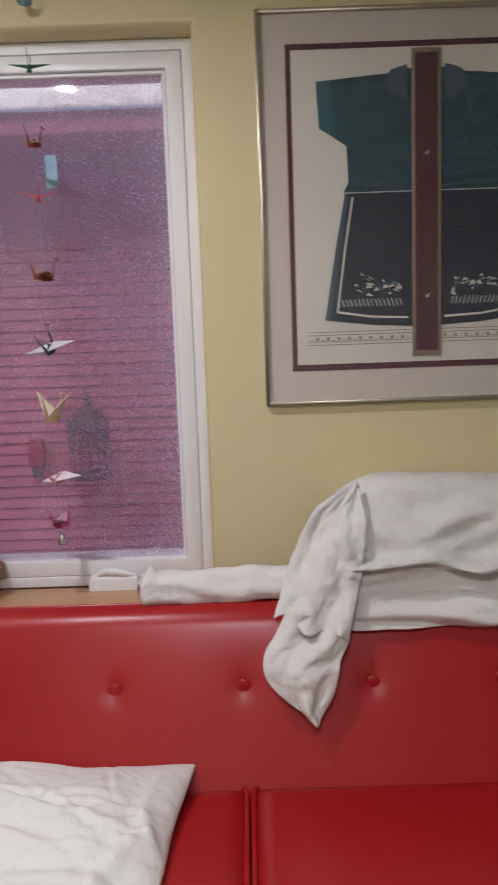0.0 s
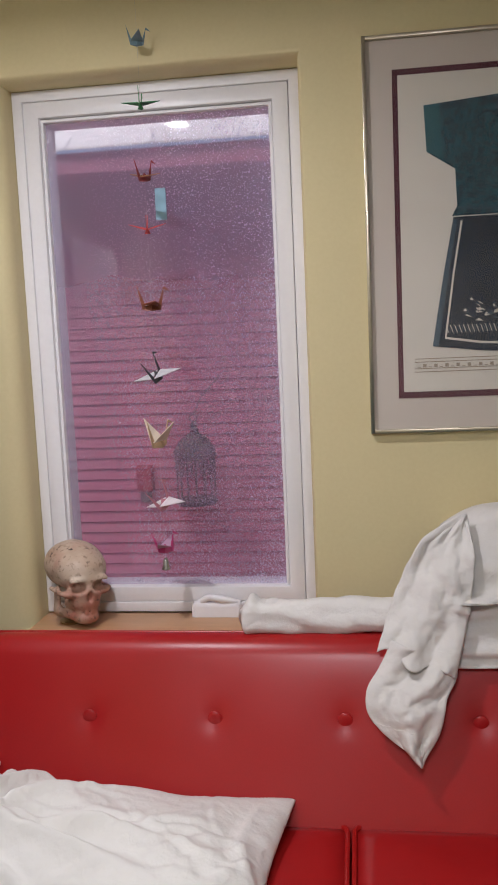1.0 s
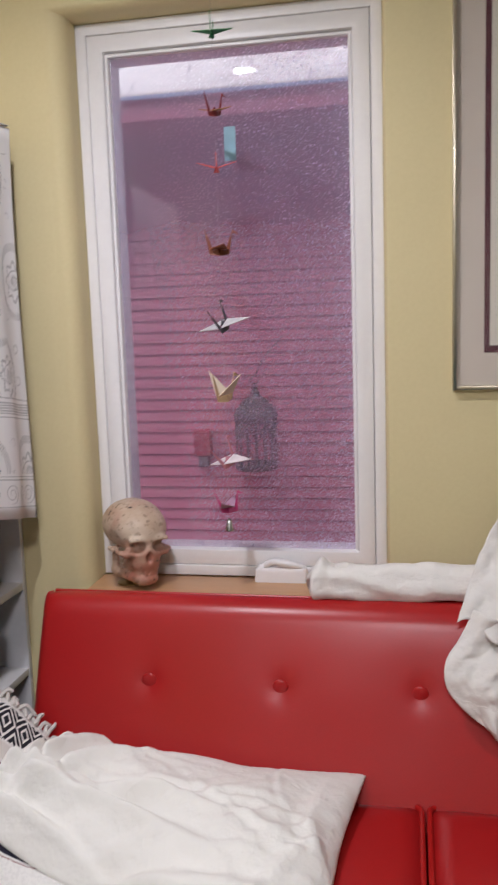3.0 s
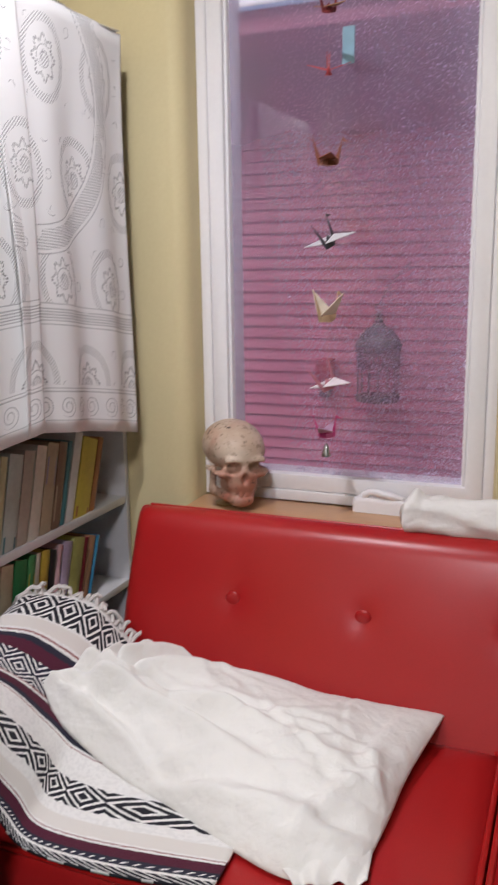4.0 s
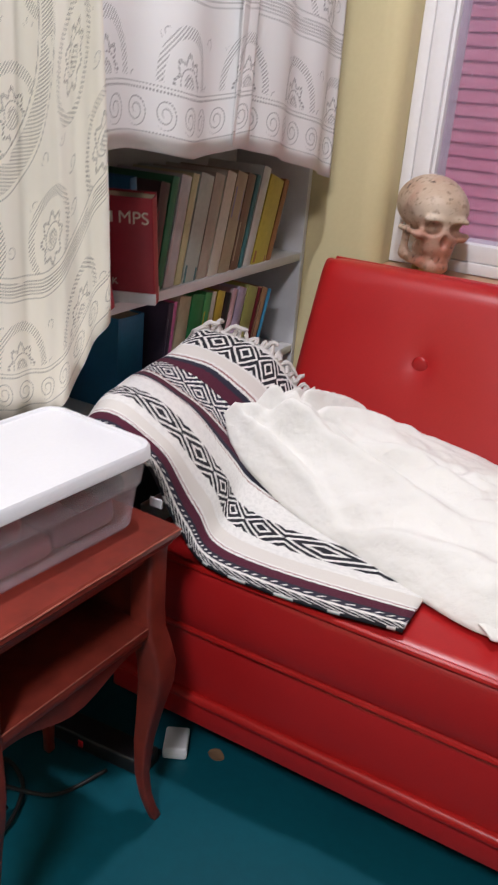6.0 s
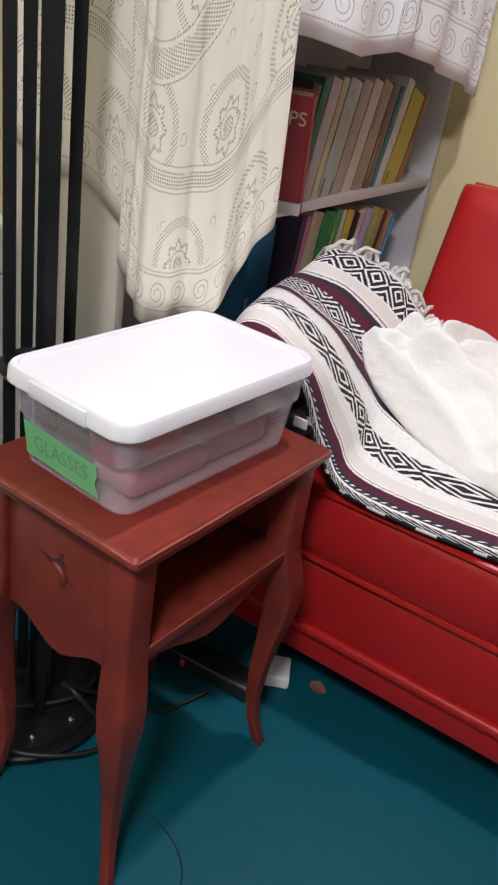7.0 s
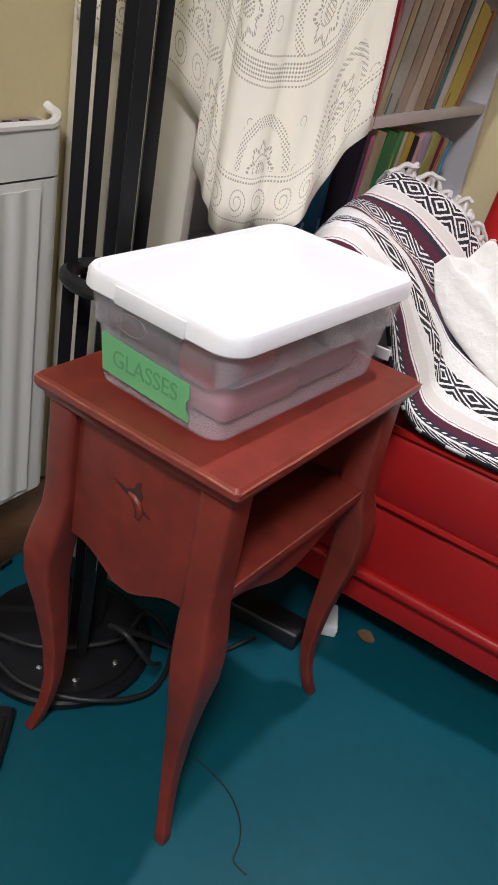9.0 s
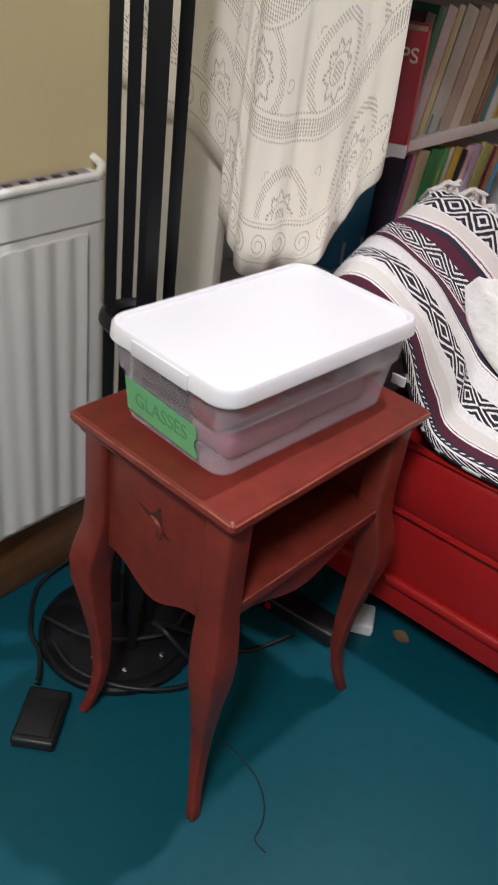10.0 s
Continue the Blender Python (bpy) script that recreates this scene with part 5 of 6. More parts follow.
def cables():
    for name, pts, words in (
        ("power_cable", [(-1.142, 0.840, 0.030), (-1.052, 0.825, 0.032), (-0.952, 0.870, 0.034), (-0.902, 0.960, 0.02), (-0.942, 1.060, 0.02), (-1.022, 1.090, 0.02), (-1.002, 0.990, 0.04), (-1.082, 0.890, 0.04), (-1.202, 0.870, 0.02)], "black power cable coiled on the lamp base"),
        ("power_cable", [(-0.922, 1.000, 0.035), (-0.902, 0.940, 0.10), (-0.932, 0.910, 0.16), (-0.982, 0.940, 0.12), (-0.962, 1.020, 0.05), (-0.892, 1.090, 0.006), (-0.852, 1.190, 0.006)], "black power cable looped under the nightstand"),
        ("power_cable", [(-1.087, 0.765, 0.02), (-1.112, 0.790, 0.008), (-1.152, 0.820, 0.006), (-1.202, 0.840, 0.006), (-1.282, 0.920, 0.006), (-1.292, 1.020, 0.02)], "black cable of the foot switch")):
        ob = single(name, tube(curve_through(pts, 60), 0.0042, 8), CABLE, words, "cable", group="cables on the floor", sharp=180)
    sw = thing("foot_switch", (-1.030, 0.730, 0.0), "black plastic foot switch lying on the floor", "foot switch", turn=35)
    part("body", box((-0.036, -0.055, 0.0), (0.036, 0.055, 0.022), 0.006, 3), BLACK_PLASTIC, sw)
    part("pedal", box((-0.028, -0.045, 0.0222), (0.028, 0.03, 0.027), 0.002), BLACK_PLASTIC, sw)
    strip = thing("power_strip", (-0.905, 1.235, 0.0), "black power strip with a red lit switch, under the nightstand", "power strip", turn=4)
    part("body", box((-0.14, -0.028, 0.0), (0.12, 0.028, 0.036), 0.005, 3), BLACK_PLASTIC, strip)
    part("switch", box((-0.032, -0.0305, 0.010), (-0.020, -0.027, 0.026), 0.002), surface("red_switch_plastic", (0.6, 0.01, 0.02), None, 0.3), strip, "red switch")
    plug = thing("power_adapter", (-0.778, 1.318, 0.0), "white power adapter lying by the sofa", "power adapter", turn=28)
    part("body", box((-0.024, -0.032, 0.0), (0.024, 0.032, 0.028), 0.005, 3), LID_WHITE, plug)
    part("lid_line", box((-0.0243, -0.0323, 0.015), (0.0243, 0.0323, 0.0165)), SHELF_WHITE, plug)
    leaf = bmesh.new()
    grid(lambda u, v: (-0.700 + (u - 0.5) * 0.035, 1.345 + (v - 0.5) * 0.03 * math.sin(math.pi * (0.08 + 0.84 * u)), 0.003 + 0.004 * abs(v - 0.5) + 0.002 * math.sin(5 * u)), 8, 4, 0.0006, bm=leaf)
    single("dry_leaf", leaf, surface("dry_leaf_brown", (0.18, 0.10, 0.05), None, 0.8), "small dry brown leaf on the teal floor", "leaf")
    single("loose_thread", tube(curve_through([(-0.800, 0.922, 0.0012), (-0.783, 0.919, 0.0012), (-0.743, 0.915, 0.0012), (-0.704, 0.905, 0.0012), (-0.668, 0.880, 0.0012), (-0.648, 0.850, 0.0012), (-0.640, 0.824, 0.0012), (-0.615, 0.819, 0.0012)], 40), 0.0011, 5), CABLE, "thin dark thread lying on the teal floor", "thread", sharp=180)


cables()


# ---- on the sill and sofa back ----
def surface_net(field, lo, hi, step):
    """The zero surface of field(x, y, z) (numpy, negative inside) as a bmesh, by surface nets."""
    axes = [np.arange(a, b + step, step) for a, b in zip(lo, hi)]
    g = field(*np.meshgrid(*axes, indexing="ij"))
    inside = g < 0
    n = np.array(g.shape) - 1
    total, count = np.zeros((*n, 3)), np.zeros(n)
    corners = [(i, j, k) for i in (0, 1) for j in (0, 1) for k in (0, 1)]

    def cut(c):
        return tuple(slice(o, o + m) for o, m in zip(c, n))

    for a in corners:
        for ax in range(3):
            if a[ax] == 0:
                b = tuple(1 if q == ax else a[q] for q in range(3))
                ga, gb = g[cut(a)], g[cut(b)]
                cross = (ga < 0) != (gb < 0)
                f = np.where(cross, ga / np.where(cross, ga - gb, 1), 0)
                for q in range(3):
                    total[..., q] += np.where(cross, a[q] + (f if q == ax else 0), 0)
                count += cross
    bm = bmesh.new()
    ids = {}
    for i, j, k in np.argwhere(count > 0):
        p = total[i, j, k] / count[i, j, k]
        ids[(i, j, k)] = bm.verts.new([lo[q] + step * ((i, j, k)[q] + p[q]) for q in range(3)])
    for ax in range(3):
        u, w = (ax + 1) % 3, (ax + 2) % 3
        first = [slice(None)] * 3
        second = [slice(None)] * 3
        first[ax], second[ax] = slice(0, -1), slice(1, None)
        a, b = inside[tuple(first)], inside[tuple(second)]
        for c in np.argwhere(a != b):
            quad = []
            for du, dw in ((0, 0), (-1, 0), (-1, -1), (0, -1)):
                q = list(c)
                q[u] += du
                q[w] += dw
                quad.append(ids.get(tuple(q)))
            if all(quad):
                bm.faces.new(quad if a[tuple(c)] else quad[::-1])
    bmesh.ops.recalc_face_normals(bm, faces=bm.faces)
    bmesh.ops.smooth_vert(bm, verts=bm.verts, factor=0.4, use_axis_x=True, use_axis_y=True, use_axis_z=True)
    return bm


def skull_field(x, y, z):
    """A skull that looks along -y, z up, jaw foot near 0; metres."""
    def ell(cx, cy, cz, a, b, c):
        q = np.sqrt(((x - cx) / a) ** 2 + ((y - cy) / b) ** 2 + ((z - cz) / c) ** 2)
        return (q - 1) * min(a, b, c)

    def soft(p, q, k):
        h = np.clip(0.5 + 0.5 * (q - p) / k, 0, 1)
        return q * (1 - h) + p * h - k * h * (1 - h)

    ax = np.abs(x)
    d = ell(0, 0.015, 0.158, 0.070, 0.090, 0.070)
    d = soft(d, ell(0, -0.035, 0.150, 0.056, 0.048, 0.050), 0.02)
    face = ell(0, -0.050, 0.095, 0.040, 0.038, 0.045)
    d = soft(d, face, 0.015)
    brow = np.sqrt((ax - 0.028) ** 2 / 4.0 + (y + 0.077) ** 2 + (z - 0.134) ** 2) - 0.0105
    d = soft(d, brow, 0.01)
    cheek = np.sqrt(((ax - 0.045) / 1.3) ** 2 + ((y + 0.058) / 1.3) ** 2 + (z - 0.094) ** 2) - 0.0115
    d = soft(d, cheek, 0.010)
    arch = np.sqrt((ax - 0.061) ** 2 + (z - 0.098) ** 2 + (np.clip(np.abs(y + 0.022) - 0.032, 0, None)) ** 2) - 0.0062
    d = soft(d, arch, 0.006)
    upper = np.sqrt((x / 1.35) ** 2 + (y + 0.060) ** 2 + ((z - 0.062) / 1.1) ** 2) - 0.0235
    d = soft(d, upper, 0.012)
    d = soft(d, ell(0, -0.025, 0.058, 0.038, 0.045, 0.036), 0.01)
    # jaw: chin, body and rami
    chin = np.sqrt((x / 1.3) ** 2 + ((y + 0.068)) ** 2 + ((z - 0.022) / 1.1) ** 2) - 0.0165
    t = np.clip((y + 0.068) / 0.068, 0, 1)
    body = np.sqrt((ax - 0.018 - 0.032 * t) ** 2 + (np.clip(-(y + 0.068), 0, None) + np.clip(y, 0, None)) ** 2 + ((z - 0.024 - 0.012 * t) / 1.6) ** 2) - 0.0085
    ramus = np.sqrt((ax - 0.051) ** 2 + ((y + 0.002) / 2.0) ** 2 + (np.clip(np.abs(z - 0.068) - 0.030, 0, None)) ** 2) - 0.0068
    teeth = np.sqrt((np.clip(np.hypot(x, (y + 0.048) * 0.9) - 0.029, 0, None)) ** 2 + (np.clip(np.abs(z - 0.045) - 0.009, 0, None)) ** 2) - 0.0012
    teeth = np.maximum(teeth, y + 0.050)
    ang = np.arctan2(x, -(y + 0.045))
    teeth = teeth + 0.0016 * (np.abs(np.sin(ang * 7.5)) < 0.25) + 0.002 * (np.abs(z - 0.0445) < 0.0014)
    jaw = soft(soft(chin, body, 0.008), ramus, 0.008)
    d = np.minimum(np.minimum(d, jaw), teeth)
    # sockets, nose, temples, hollow under the cheekbone
    eye = np.sqrt(((ax - 0.0285) / 1.15) ** 2 + ((y + 0.080) / 1.5) ** 2 + ((z - 0.114) / 1.0) ** 2) - 0.0172
    nose = np.sqrt(((x) / 0.62) ** 2 + ((y + 0.095) / 1.4) ** 2 + ((z - 0.084) / 1.25) ** 2) - 0.0150
    temple = np.sqrt(((ax - 0.078) / 0.9) ** 2 + ((y + 0.030) / 1.3) ** 2 + ((z - 0.125) / 1.3) ** 2) - 0.020
    hollow = np.sqrt(((ax - 0.052) / 0.8) ** 2 + ((y + 0.045) / 1.2) ** 2 + ((z - 0.068) / 1.0) ** 2) - 0.013
    for c, k in ((eye, 0.005), (nose, 0.004), (temple, 0.012), (hollow, 0.008)):
        d = -soft(-d, c, k)
    return d


def skull():
    bm = surface_net(skull_field, (-0.09, -0.115, -0.005), (0.09, 0.115, 0.24), 0.0032)
    ob = single("skull_model", bm, BONE, "stained off-white skull model on the wooden sill", "skull model", sharp=180)
    ob.matrix_basis = pose(-0.750, 2.318, 0.831, 0, 3, 42) @ Matrix.Diagonal((1.20, 1.16, 1.02, 1))
    st = thing("skull_stand", (-0.77, 2.33, 0.8205), "small brass stand under the skull model", "stand")
    part("foot", lathe([(0.035, 0.0), (0.036, 0.004), (0.012, 0.008), (0.009, 0.02)], 20), BRASS, st)
    part("knob", lathe([(0.004, 0.004), (0.013, 0.010), (0.015, 0.017), (0.010, 0.024), (0.003, 0.026)], 16, (0.035, -0.035)), BRASS, st, "round brass knob")


skull()


def rolled_towel():
    path = curve_through([(-0.228, 2.125, 0.898), (-0.15, 2.128, 0.902), (0.0, 2.130, 0.905), (0.17, 2.132, 0.905), (0.32, 2.135, 0.905)], 60)

    def fn(u, v):
        p = path[round(u * 60)]
        a = v * math.tau
        r = 0.047 * (min(1, (u * 14 + 0.25)) ** 0.5) * (1 + 0.06 * math.sin(3 * a + u * 5)) + bulge((p.x * 9, math.cos(a) * 0.9, math.sin(a) * 0.9), 0.007, 1.6) + 0.003 * noise.noise(Vector((p.x * 45, math.cos(a) * 3, math.sin(a) * 3)))
        if u < 0.22:
            r += 0.022 * math.exp(-((u - 0.12) / 0.05) ** 2) * max(0, math.cos(a - 1.2))
        return p.x - (0.012 * math.cos(a) if u == 0 else 0), p.y + r * math.cos(a), max(p.z + r * math.sin(a) * 0.95, 0.862)
    bm = grid(lambda u, v: fn(u, v if v < 1 else 0), 60, 40)
    bmesh.ops.remove_doubles(bm, verts=bm.verts, dist=1e-4)
    bmesh.ops.holes_fill(bm, edges=[e for e in bm.edges if e.is_boundary], sides=0)
    t = thing("rolled_towel", (0.0, 2.13, 0.86), "rolled white towel lying along the sofa back", "towel")
    part("roll", bm, TOWEL_CLOTH, t, world=True, sharp=180)
    part("folded_end", grid(lambda u, v: (-0.195 + 0.085 * u + 0.01 * v, 2.100 + 0.04 * v, 0.930 + 0.020 * math.sin(math.pi * u) - 0.020 * (1 - v) ** 2), 12, 8, 0.006), TOWEL_CLOTH, t, world=True, sharp=180)


rolled_towel()


def draped_sheet():
    t = thing("draped_sheet", (0.5, 2.15, 0.80), "white cotton sheet draped over a bundle on the sofa back", "sheet")
    rnd = random.Random(5)
    folds = [(rnd.uniform(0.15, 1.0), rnd.uniform(0.0, 0.6), rnd.uniform(-0.25, 0.25), rnd.uniform(0.10, 0.3), rnd.uniform(0.010, 0.024), rnd.uniform(0.008, 0.018)) for _ in range(34)]

    def fold_sum(u, v):
        total = 0.0
        for cu, cv, a, long, wide, amount in folds:
            du, dv = (u - cu) * 0.8, (v - cv) * 0.5
            p, q = du * math.cos(a) + dv * math.sin(a), -du * math.sin(a) + dv * math.cos(a)
            total += amount * math.exp(-(p / long) ** 2) * (math.exp(-(q / wide) ** 2) - 0.7 * math.exp(-((q - 1.6 * wide) / wide) ** 2))
        return total

    def main(u, v):
        # u along x, v from the foot in front, up over the top, to the wall
        f = max(0.0, 1 - u / 0.30)
        x = 0.300 + u * 0.66 - 0.085 * (1 - f) * 0
        top = 1.178 - 0.05 * f ** 2 + 0.010 * math.sin(u * 8)
        prof = curve_through([(2.020, 0.812, 0), (2.012, 0.850, 0), (2.032, 0.905, 0), (2.044, 0.955, 0), (2.030, 0.985, 0), (2.060, 1.070, 0), (2.105, top - 0.03, 0), (2.160, top, 0), (2.24, top - 0.01, 0), (2.308, top - 0.05, 0)], 48)
        p = prof[round(v * 48)]
        lean = -0.165 * max(0.0, 1 - v / 0.62) * f ** 1.2
        push = fold_sum(u, v) + bulge((x, v * 0.6, 1.0), 0.018, 5, 2)
        push += 0.020 * math.exp(-((v - 0.40 - 0.05 * math.sin(u * 6)) / 0.03) ** 2) * min(1, u * 3) - 0.020 * math.exp(-((v - 0.345 - 0.05 * math.sin(u * 6)) / 0.03) ** 2) * min(1, u * 3)
        return x + lean, p.x - push * min(1, 3 * (1 - v)), max(p.y + bulge((x, 0, v), 0.010, 7), 0.80)
    part("drape", grid(main, 120, 48, 0.004), SHEET_CLOTH, t, world=True, sharp=180)

    # upper flap: falls from the top corner to a loose hem
    left = curve_through([(0.345, 2.120, 1.172), (0.240, 2.090, 1.120), (0.195, 2.075, 1.040), (0.150, 2.050, 0.945), (0.120, 2.005, 0.862)], 40)
    right = curve_through([(0.350, 2.110, 1.170), (0.360, 2.055, 1.090), (0.350, 2.030, 1.000), (0.335, 2.010, 0.920), (0.300, 1.975, 0.815)], 40)

    def flap(u, v):
        p = left[round(v * 40)].lerp(right[round(v * 40)], u)
        out = 0.030 * math.sin(math.pi * u) * v + 0.010 * math.sin(u * 13 + 2) * v + 0.008 * math.sin(u * 5 + v * 9)
        out += 0.016 * noise.noise(Vector((u * 3.5 - v * 4, v * 7, 9))) * min(1, 4 * v) + 0.007 * noise.noise(Vector((u * 9, v * 13, 5)))
        return p.x, p.y - out - 0.014, p.z + bulge((u, v, 2), 0.008, 4) + 0.010 * noise.noise(Vector((u * 4 + v * 2, v * 5, 3))) + 0.010 * math.sin(u * 10) * v ** 3
    part("upper_flap", grid(flap, 40, 40, 0.003), SHEET_CLOTH, t, "loose fold over the sheet corner", world=True, sharp=180)
    # lower corner hanging to a point on the sofa back
    l2 = curve_through([(0.156, 2.000, 0.890), (0.118, 1.985, 0.820), (0.096, 1.955, 0.777), (0.102, 1.935, 0.717), (0.156, 1.925, 0.664), (0.218, 1.915, 0.624)], 40)
    r2 = curve_through([(0.301, 1.990, 0.860), (0.302, 1.975, 0.810), (0.288, 1.955, 0.772), (0.274, 1.940, 0.742), (0.250, 1.925, 0.677), (0.222, 1.915, 0.624)], 40)

    def lower(u, v):
        p = l2[round(v * 40)].lerp(r2[round(v * 40)], u)
        w = math.sin(math.pi * u)
        out = 0.018 * w + 0.014 * math.sin(u * 8 + v * 6) * w + 0.010 * math.sin(v * 13 + u * 6) * (1 - v) * w
        out += (0.016 * noise.noise(Vector((u * 4 + v * 4, v * 6, 1))) + 0.008 * noise.noise(Vector((u * 10, v * 14, 2)))) * w
        return p.x + 0.004 * math.sin(v * 11), p.y - out - 0.013, p.z + bulge((u, v, 7), 0.006, 4)
    part("hanging_corner", grid(lower, 34, 40, 0.003), SHEET_CLOTH, t, "loose corner hanging over the sofa back", world=True, sharp=180)
    hem = [Vector(lower(u, 0.62 + 0.18 * u)) + Vector((0, -0.003, 0)) for u in [k / 20 for k in range(21)]]
    part("seam", tube(hem, 0.0012, 5), SHEET_CLOTH, t, world=True)


draped_sheet()


# ---- picture ----
def framed_print():
    t = thing("framed_print", (0.571, 2.318, 1.358), "framed print of a dark teal embroidered robe in a metal frame", "framed picture")
    x0, x1, z0, z1, y = 0.125, 1.017, 1.358, 2.391, 2.300
    for lo, hi in (((x0, y - 0.004, z0), (x0 + 0.010, 2.319, z1)), ((x1 - 0.010, y - 0.004, z0), (x1, 2.319, z1)), ((x0 + 0.010, y - 0.004, z0), (x1 - 0.010, 2.319, z0 + 0.010)), ((x0 + 0.010, y - 0.004, z1 - 0.010), (x1 - 0.010, 2.319, z1))):
        part("frame", box(lo, hi, 0.0015), GOLD, t, world=True)
    cx = 0.571

    def sheet(name, half, lo, hi, yy, m, words=""):
        return part(name, box((cx - half, yy, lo), (cx + half, yy + 0.0015, hi)), m, t, words, world=True)
    sheet("mat_board", 0.437, 1.367, 2.382, 2.3100, MAT_GREY, "taupe mat board")
    sheet("inner_mat", 0.369, 1.451, 2.305, 2.3080, MAT_MAROON, "maroon inner mat")
    sheet("print_paper", 0.355, 1.468, 2.289, 2.3060, PAPER, "cream printed paper")
    dark_m = surface("navy_black_print", (0.016, 0.028, 0.055), (0.006, 0.008, 0.014), 0.75, 50, 130, 0.2, 0.0005)
    edge_m = surface("steel_blue_print", (0.06, 0.10, 0.14), None, 0.75, 50, 140, 0.2, 0.0005)

    def brocade():
        m, nt, nb = nodes_of("teal_brocade_print")
        leafy = ramp(nt, noise_of(nt, 115, 3), 0.44, 0.56)
        cloth = blend(nt, leafy, (0.004, 0.016, 0.028), (0.026, 0.098, 0.125))
        nt.links.new(blend(nt, calc(nt, "MULTIPLY", ramp(nt, noise_of(nt, 5, 2), 0.3, 0.7), 0.25), cloth, (0.010, 0.045, 0.058)), nb.inputs["Base Color"])
        nb.inputs["Roughness"].default_value = 0.75
        return m

    robe_m = brocade()

    def mirrored(points):
        return [(cx - a, z) for a, z in points] + [(cx + a, z) for a, z in points[::-1]]
    art = part("robe", prism(mirrored([(0.05, 2.235), (0.09, 2.225), (0.290, 2.209), (0.284, 2.092), (0.212, 2.045), (0.208, 1.95), (0.222, 1.925), (0.0, 1.915)][:-1] + [(0.222, 1.925)]), "y", 2.3046, 2.3058), robe_m, t, "dark teal robe printed on paper", world=True)
    part("skirt", prism(mirrored([(0.218, 1.922), (0.245, 1.78), (0.262, 1.68), (0.277, 1.588), (0.15, 1.572), (0.05, 1.566)]), "y", 2.3040, 2.3056), dark_m, art, world=True)
    for s in (-1, 1):
        part("edge_band", prism([(cx + s * 0.218, 1.918), (cx + s * 0.245, 1.78), (cx + s * 0.277, 1.588), (cx + s * 0.262, 1.586), (cx + s * 0.232, 1.78), (cx + s * 0.208, 1.915)], "y", 2.3034, 2.3039), edge_m, art, world=True)
        part("edge_line", prism([(cx + s * 0.200, 1.912), (cx + s * 0.222, 1.78), (cx + s * 0.245, 1.612), (cx + s * 0.240, 1.612), (cx + s * 0.217, 1.78), (cx + s * 0.195, 1.912)], "y", 2.3034, 2.3039), PAPER, art, world=True)
        part("collar", prism([(cx + s * 0.05, 2.245), (cx + s * 0.095, 2.232), (cx + s * 0.11, 2.19), (cx + s * 0.05, 2.15)], "y", 2.3036, 2.3045), edge_m, art, world=True)
        part("cuff_band", prism([(cx + s * 0.290, 2.209), (cx + s * 0.250, 2.212), (cx + s * 0.243, 2.072), (cx + s * 0.284, 2.092)], "y", 2.3036, 2.3045), surface("mid_teal_print", (0.03, 0.12, 0.14), None, 0.75), art, world=True)
        rnd = random.Random(8 + s)
        for k in range(38):
            a, z = rnd.uniform(0.06, 0.205), rnd.gauss(1.672, 0.012)
            w = rnd.uniform(0.007, 0.022)
            part("stitch", prism([(cx + s * a, z), (cx + s * (a + w), z + rnd.uniform(-0.006, 0.010)), (cx + s * (a + w * 0.6), z + 0.008)], "y", 2.3034, 2.3039), PAPER if k % 3 else edge_m, art, world=True)
        for k in range(32):
            a = 0.06 + k * 0.0056
            part("hem_stripe", prism([(cx + s * a, 1.622), (cx + s * (a + 0.002), 1.622), (cx + s * (a + 0.009), 1.642), (cx + s * (a + 0.007), 1.642)], "y", 2.3034, 2.3039), PAPER if k % 2 else edge_m, art, world=True)
        part("hem_line", prism([(cx + s * 0.05, 1.592), (cx + s * 0.15, 1.597), (cx + s * 0.245, 1.612), (cx + s * 0.244, 1.606), (cx + s * 0.15, 1.591), (cx + s * 0.05, 1.586)], "y", 2.3034, 2.3039), PAPER, art, world=True)
        part("waist_line", prism([(cx + s * 0.05, 1.938), (cx + s * 0.205, 1.948), (cx + s * 0.205, 1.943), (cx + s * 0.05, 1.933)], "y", 2.3034, 2.3039), edge_m, art, world=True)
    # printed fret band at the foot of the sheet
    for z in (1.5545, 1.546, 1.5285, 1.5195):
        part("fret_line", box((cx - 0.325, 2.3052, z), (cx + 0.325, 2.3058, z + 0.0022)), PRINT_LINE, t, world=True)
    for k in range(44):
        a = cx - 0.318 + k * 0.0146
        part("fret_mark", box((a, 2.3052, 1.5325), (a + 0.009, 2.3058, 1.5345 + 0.007 * (k % 2))), PRINT_LINE, t, world=True)
    # woven strip that hangs over the middle
    strip = part("woven_strip", box((cx - 0.039, 2.3000, 1.484), (cx + 0.039, 2.3018, 2.284), 0.0006), surface("tan_strip_border", (0.30, 0.20, 0.14), None, 0.7), t, "maroon woven strip with tan border", world=True)
    part("strip_centre", box((cx - 0.030, 2.2990, 1.498), (cx + 0.030, 2.2999, 2.272)), surface("maroon_strip", (0.085, 0.012, 0.030), None, 0.6, 8, 60), strip, world=True)
    for z in (2.02, 1.645):
        part("gilt_mark", prism([(cx - 0.008, z), (cx + 0.004, z - 0.006), (cx + 0.010, z + 0.008), (cx + 0.002, z + 0.004)], "y", 2.2982, 2.2989), GOLD, strip, world=True)
    for k in range(16):
        part("nail", lathe([(0.0015, 0), (0.001, 0.001)], 6), STEEL, strip).matrix_basis = pose(cx + (0.034 if k % 2 else -0.034) - cx, 2.2995 - 2.318, 1.50 + 0.05 * k - 1.358, 90)
    glass, gt, gb = nodes_of("picture_glass")
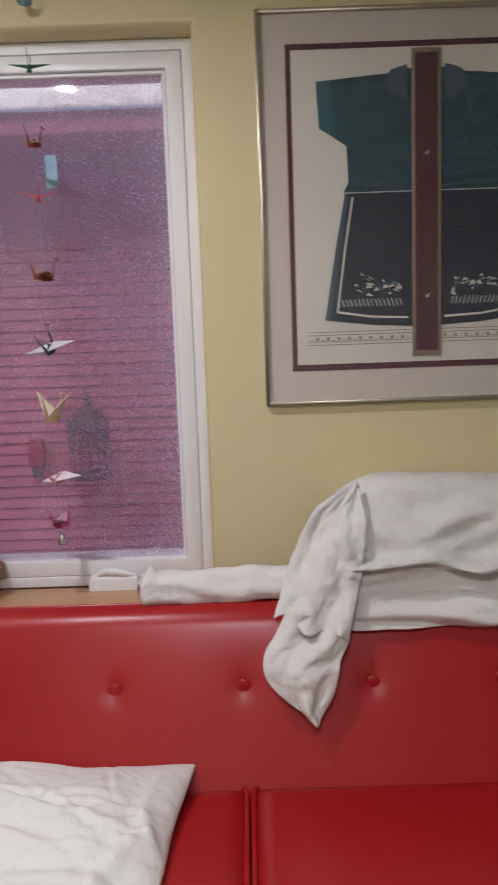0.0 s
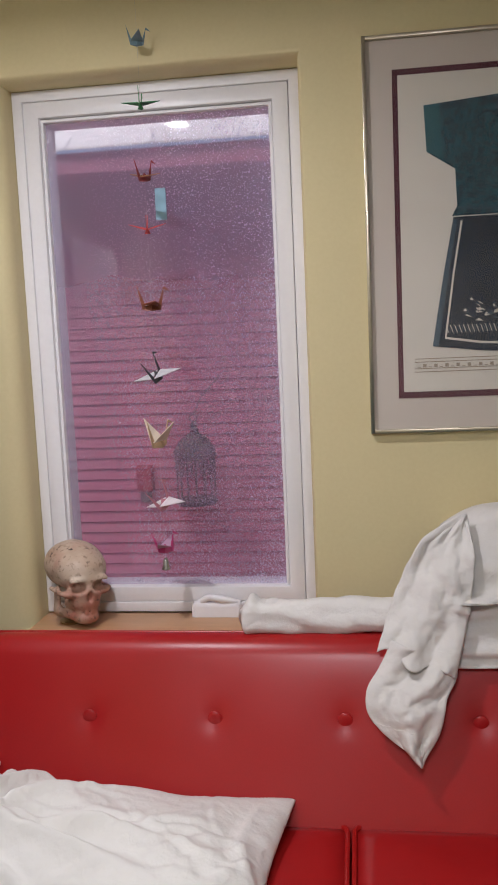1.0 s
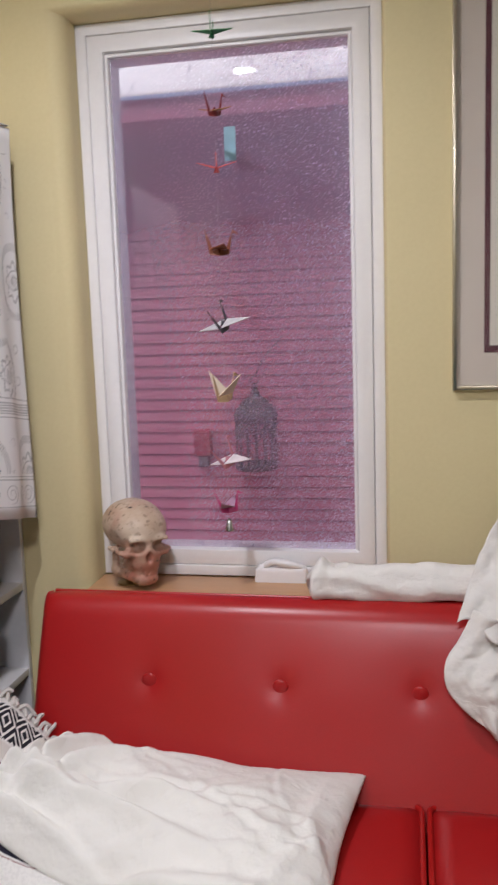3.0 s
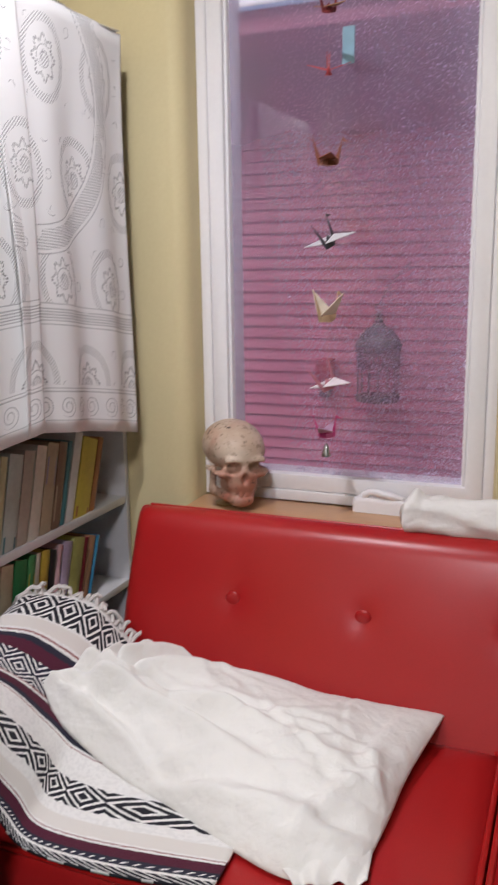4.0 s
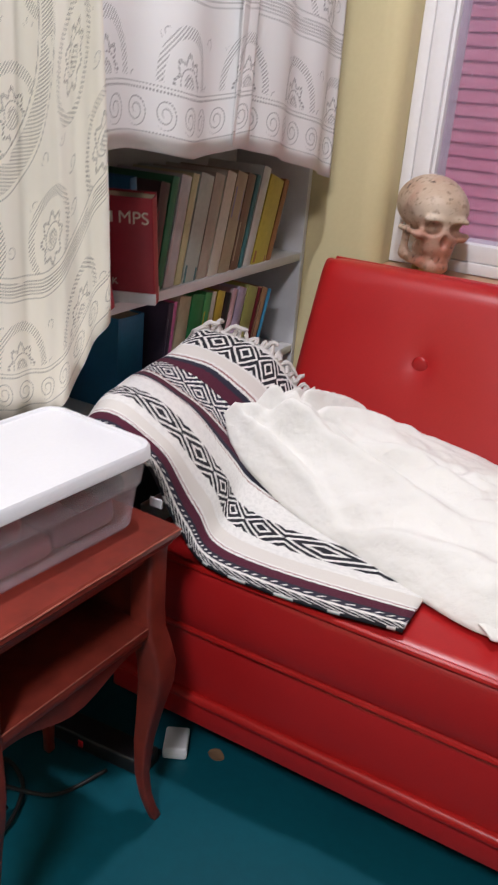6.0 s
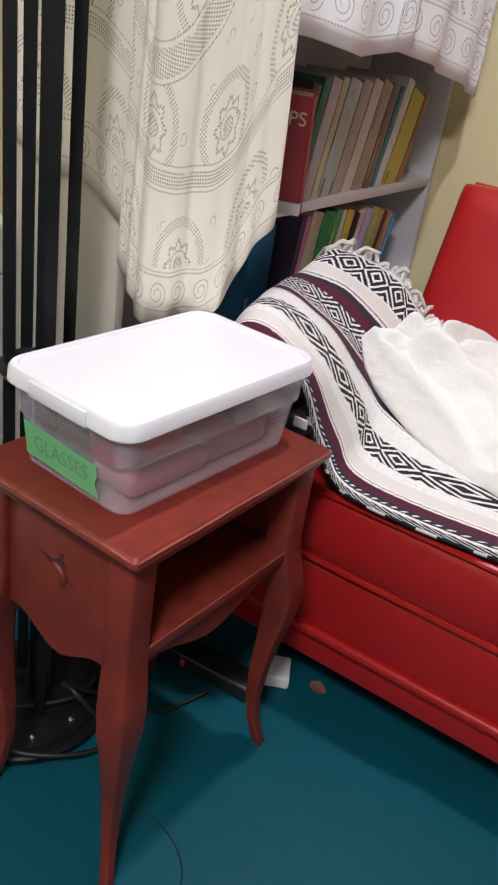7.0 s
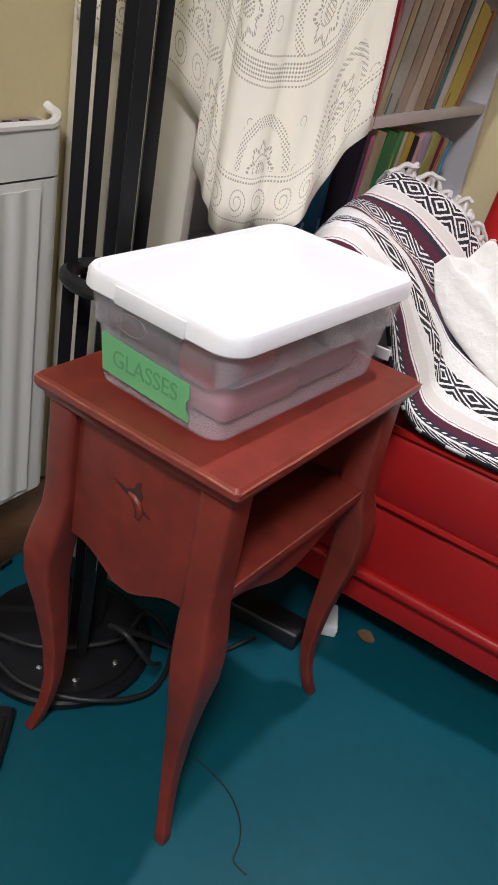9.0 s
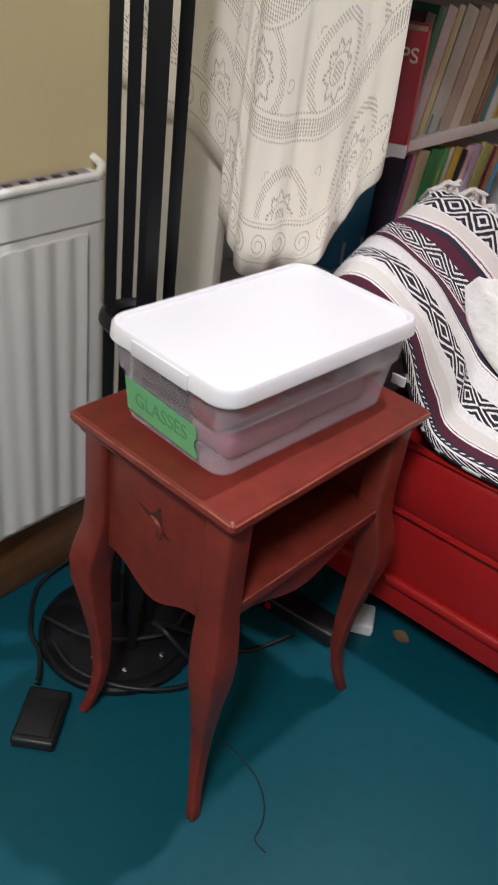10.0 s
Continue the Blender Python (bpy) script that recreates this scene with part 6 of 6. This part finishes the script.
    g, tr, mix = add(gt, "ShaderNodeBsdfGlossy", Roughness=0.03), add(gt, "ShaderNodeBsdfTransparent"), gt.nodes.new("ShaderNodeMixShader")
    mix.inputs[0].default_value = 0.05
    gt.links.new(tr.outputs[0], mix.inputs[1])
    gt.links.new(g.outputs[0], mix.inputs[2])
    gt.links.new(mix.outputs[0], gt.nodes["Material Output"].inputs[0])
    pane = part("glass", box((x0 + 0.011, 2.2965, z0 + 0.011), (x1 - 0.011, 2.2978, z1 - 0.011)), glass, t, "clear picture glass", world=True)
    pane.visible_shadow = False


framed_print()


# ---- paper cranes ----
def crane_part(z, size, yaw, spread, colour, under, parent, tilt=0.0, label="", pitch=0.0):
    """A folded crane: keeled body, two wings, a long neck with a bent beak, and a tail."""
    def paper(c, nm):
        return surface(nm, c, tuple(q * 0.8 for q in c), 0.55, 30, 90, 0.15, 0.0004)
    m = pose(0, 0, z, tilt, pitch, yaw) @ Matrix.Scale(size, 4)
    bm = bmesh.new()

    def tri_plate(a, b, c, thick=0.012):
        va, vb, vc = Vector(a), Vector(b), Vector(c)
        nrm = (vb - va).cross(vc - va).normalized() * thick
        lo = [bm.verts.new(p - nrm) for p in (va, vb, vc)]
        hi = [bm.verts.new(p + nrm) for p in (va, vb, vc)]
        bm.faces.new(hi)
        bm.faces.new(lo[::-1])
        for k in range(3):
            bm.faces.new([lo[k], lo[(k + 1) % 3], hi[(k + 1) % 3], hi[k]])
    wing_paper = paper(under, "crane_wing_paper")
    # body: a keeled pyramid
    base = [bm.verts.new(p) for p in ((-0.30, 0, -0.22), (0, 0.13, -0.25), (0.30, 0, -0.22), (0, -0.13, -0.25))]
    ridge = bm.verts.new((0, 0, 0.08))
    for k in range(4):
        bm.faces.new([base[k], base[(k + 1) % 4], ridge])
    bm.faces.new(base[::-1])
    # neck and beak, tail
    tri_plate((0.14, 0, -0.22), (0.30, 0, -0.20), (0.42, 0, 0.52))
    tri_plate((0.42, 0, 0.52), (0.37, 0, 0.44), (0.62, 0, 0.36))
    tri_plate((-0.14, 0, -0.22), (-0.30, 0, -0.20), (-0.46, 0, 0.60))
    bmesh.ops.transform(bm, matrix=m, verts=bm.verts)
    body = part("crane", bm, paper(colour, "crane_paper"), parent, label, sharp=20)
    for s in (-1, 1):
        bm = bmesh.new()
        tri_plate((-0.29, s * 0.05, -0.05), (0.27, s * 0.05, -0.05), (0.02, s * 0.85 * math.cos(spread), -0.05 + 0.85 * math.sin(spread)))
        bmesh.ops.transform(bm, matrix=m, verts=bm.verts)
        part("wing", bm, wing_paper, body, sharp=20)


mobile = thing("paper_crane_mobile", (-0.458, 2.262, 1.0), "string of nine folded paper cranes with a small bell", "crane mobile")
for z, size, yaw, spread, colour, under, tilt, words, pitch in (
    (2.422, 0.060, 20, 0.25, (0.16, 0.24, 0.27), (0.20, 0.28, 0.30), 0, "grey-blue folded crane", 0),
    (2.262, 0.062, 95, 0.12, (0.01, 0.22, 0.05), (0.02, 0.26, 0.07), 0, "green folded crane", 0),
    (2.077, 0.070, 55, 0.10, (0.22, 0.03, 0.03), (0.32, 0.16, 0.06), 8, "red and gold patterned folded crane", -10),
    (1.938, 0.062, 100, 0.25, (0.55, 0.06, 0.05), (0.60, 0.07, 0.06), 0, "bright red folded crane", -15),
    (1.738, 0.085, 20, 0.08, (0.20, 0.05, 0.015), (0.24, 0.065, 0.02), 0, "rust brown folded crane", 0),
    (1.548, 0.092, 80, -0.05, (0.06, 0.06, 0.07), (0.62, 0.61, 0.62), -14, "black and silver folded crane", -28),
    (1.365, 0.095, 60, 0.80, (0.62, 0.42, 0.25), (0.75, 0.64, 0.50), 4, "peach folded crane", -5),
    (1.192, 0.090, 66, -0.15, (0.55, 0.22, 0.27), (0.78, 0.70, 0.72), -12, "pink and white folded crane", -25),
    (1.062, 0.076, -5, 0.35, (0.40, 0.02, 0.12), (0.50, 0.30, 0.42), 0, "magenta, green and black folded crane", -8)):
    crane_part(z - 1.0, size, yaw, spread, colour, under, mobile, tilt, words, pitch)
part("thread", tube([(0, 0, 0.03), (0, 0, CEILING - 1.0)], 0.0002, 4), surface("clear_thread", (0.5, 0.5, 0.5)), mobile)
part("bell", lathe([(0.0125, -0.006), (0.013, -0.002), (0.009, 0.008), (0.008, 0.020), (0.004, 0.026), (0.001, 0.030)], 18), STEEL, mobile, "small silver bell")
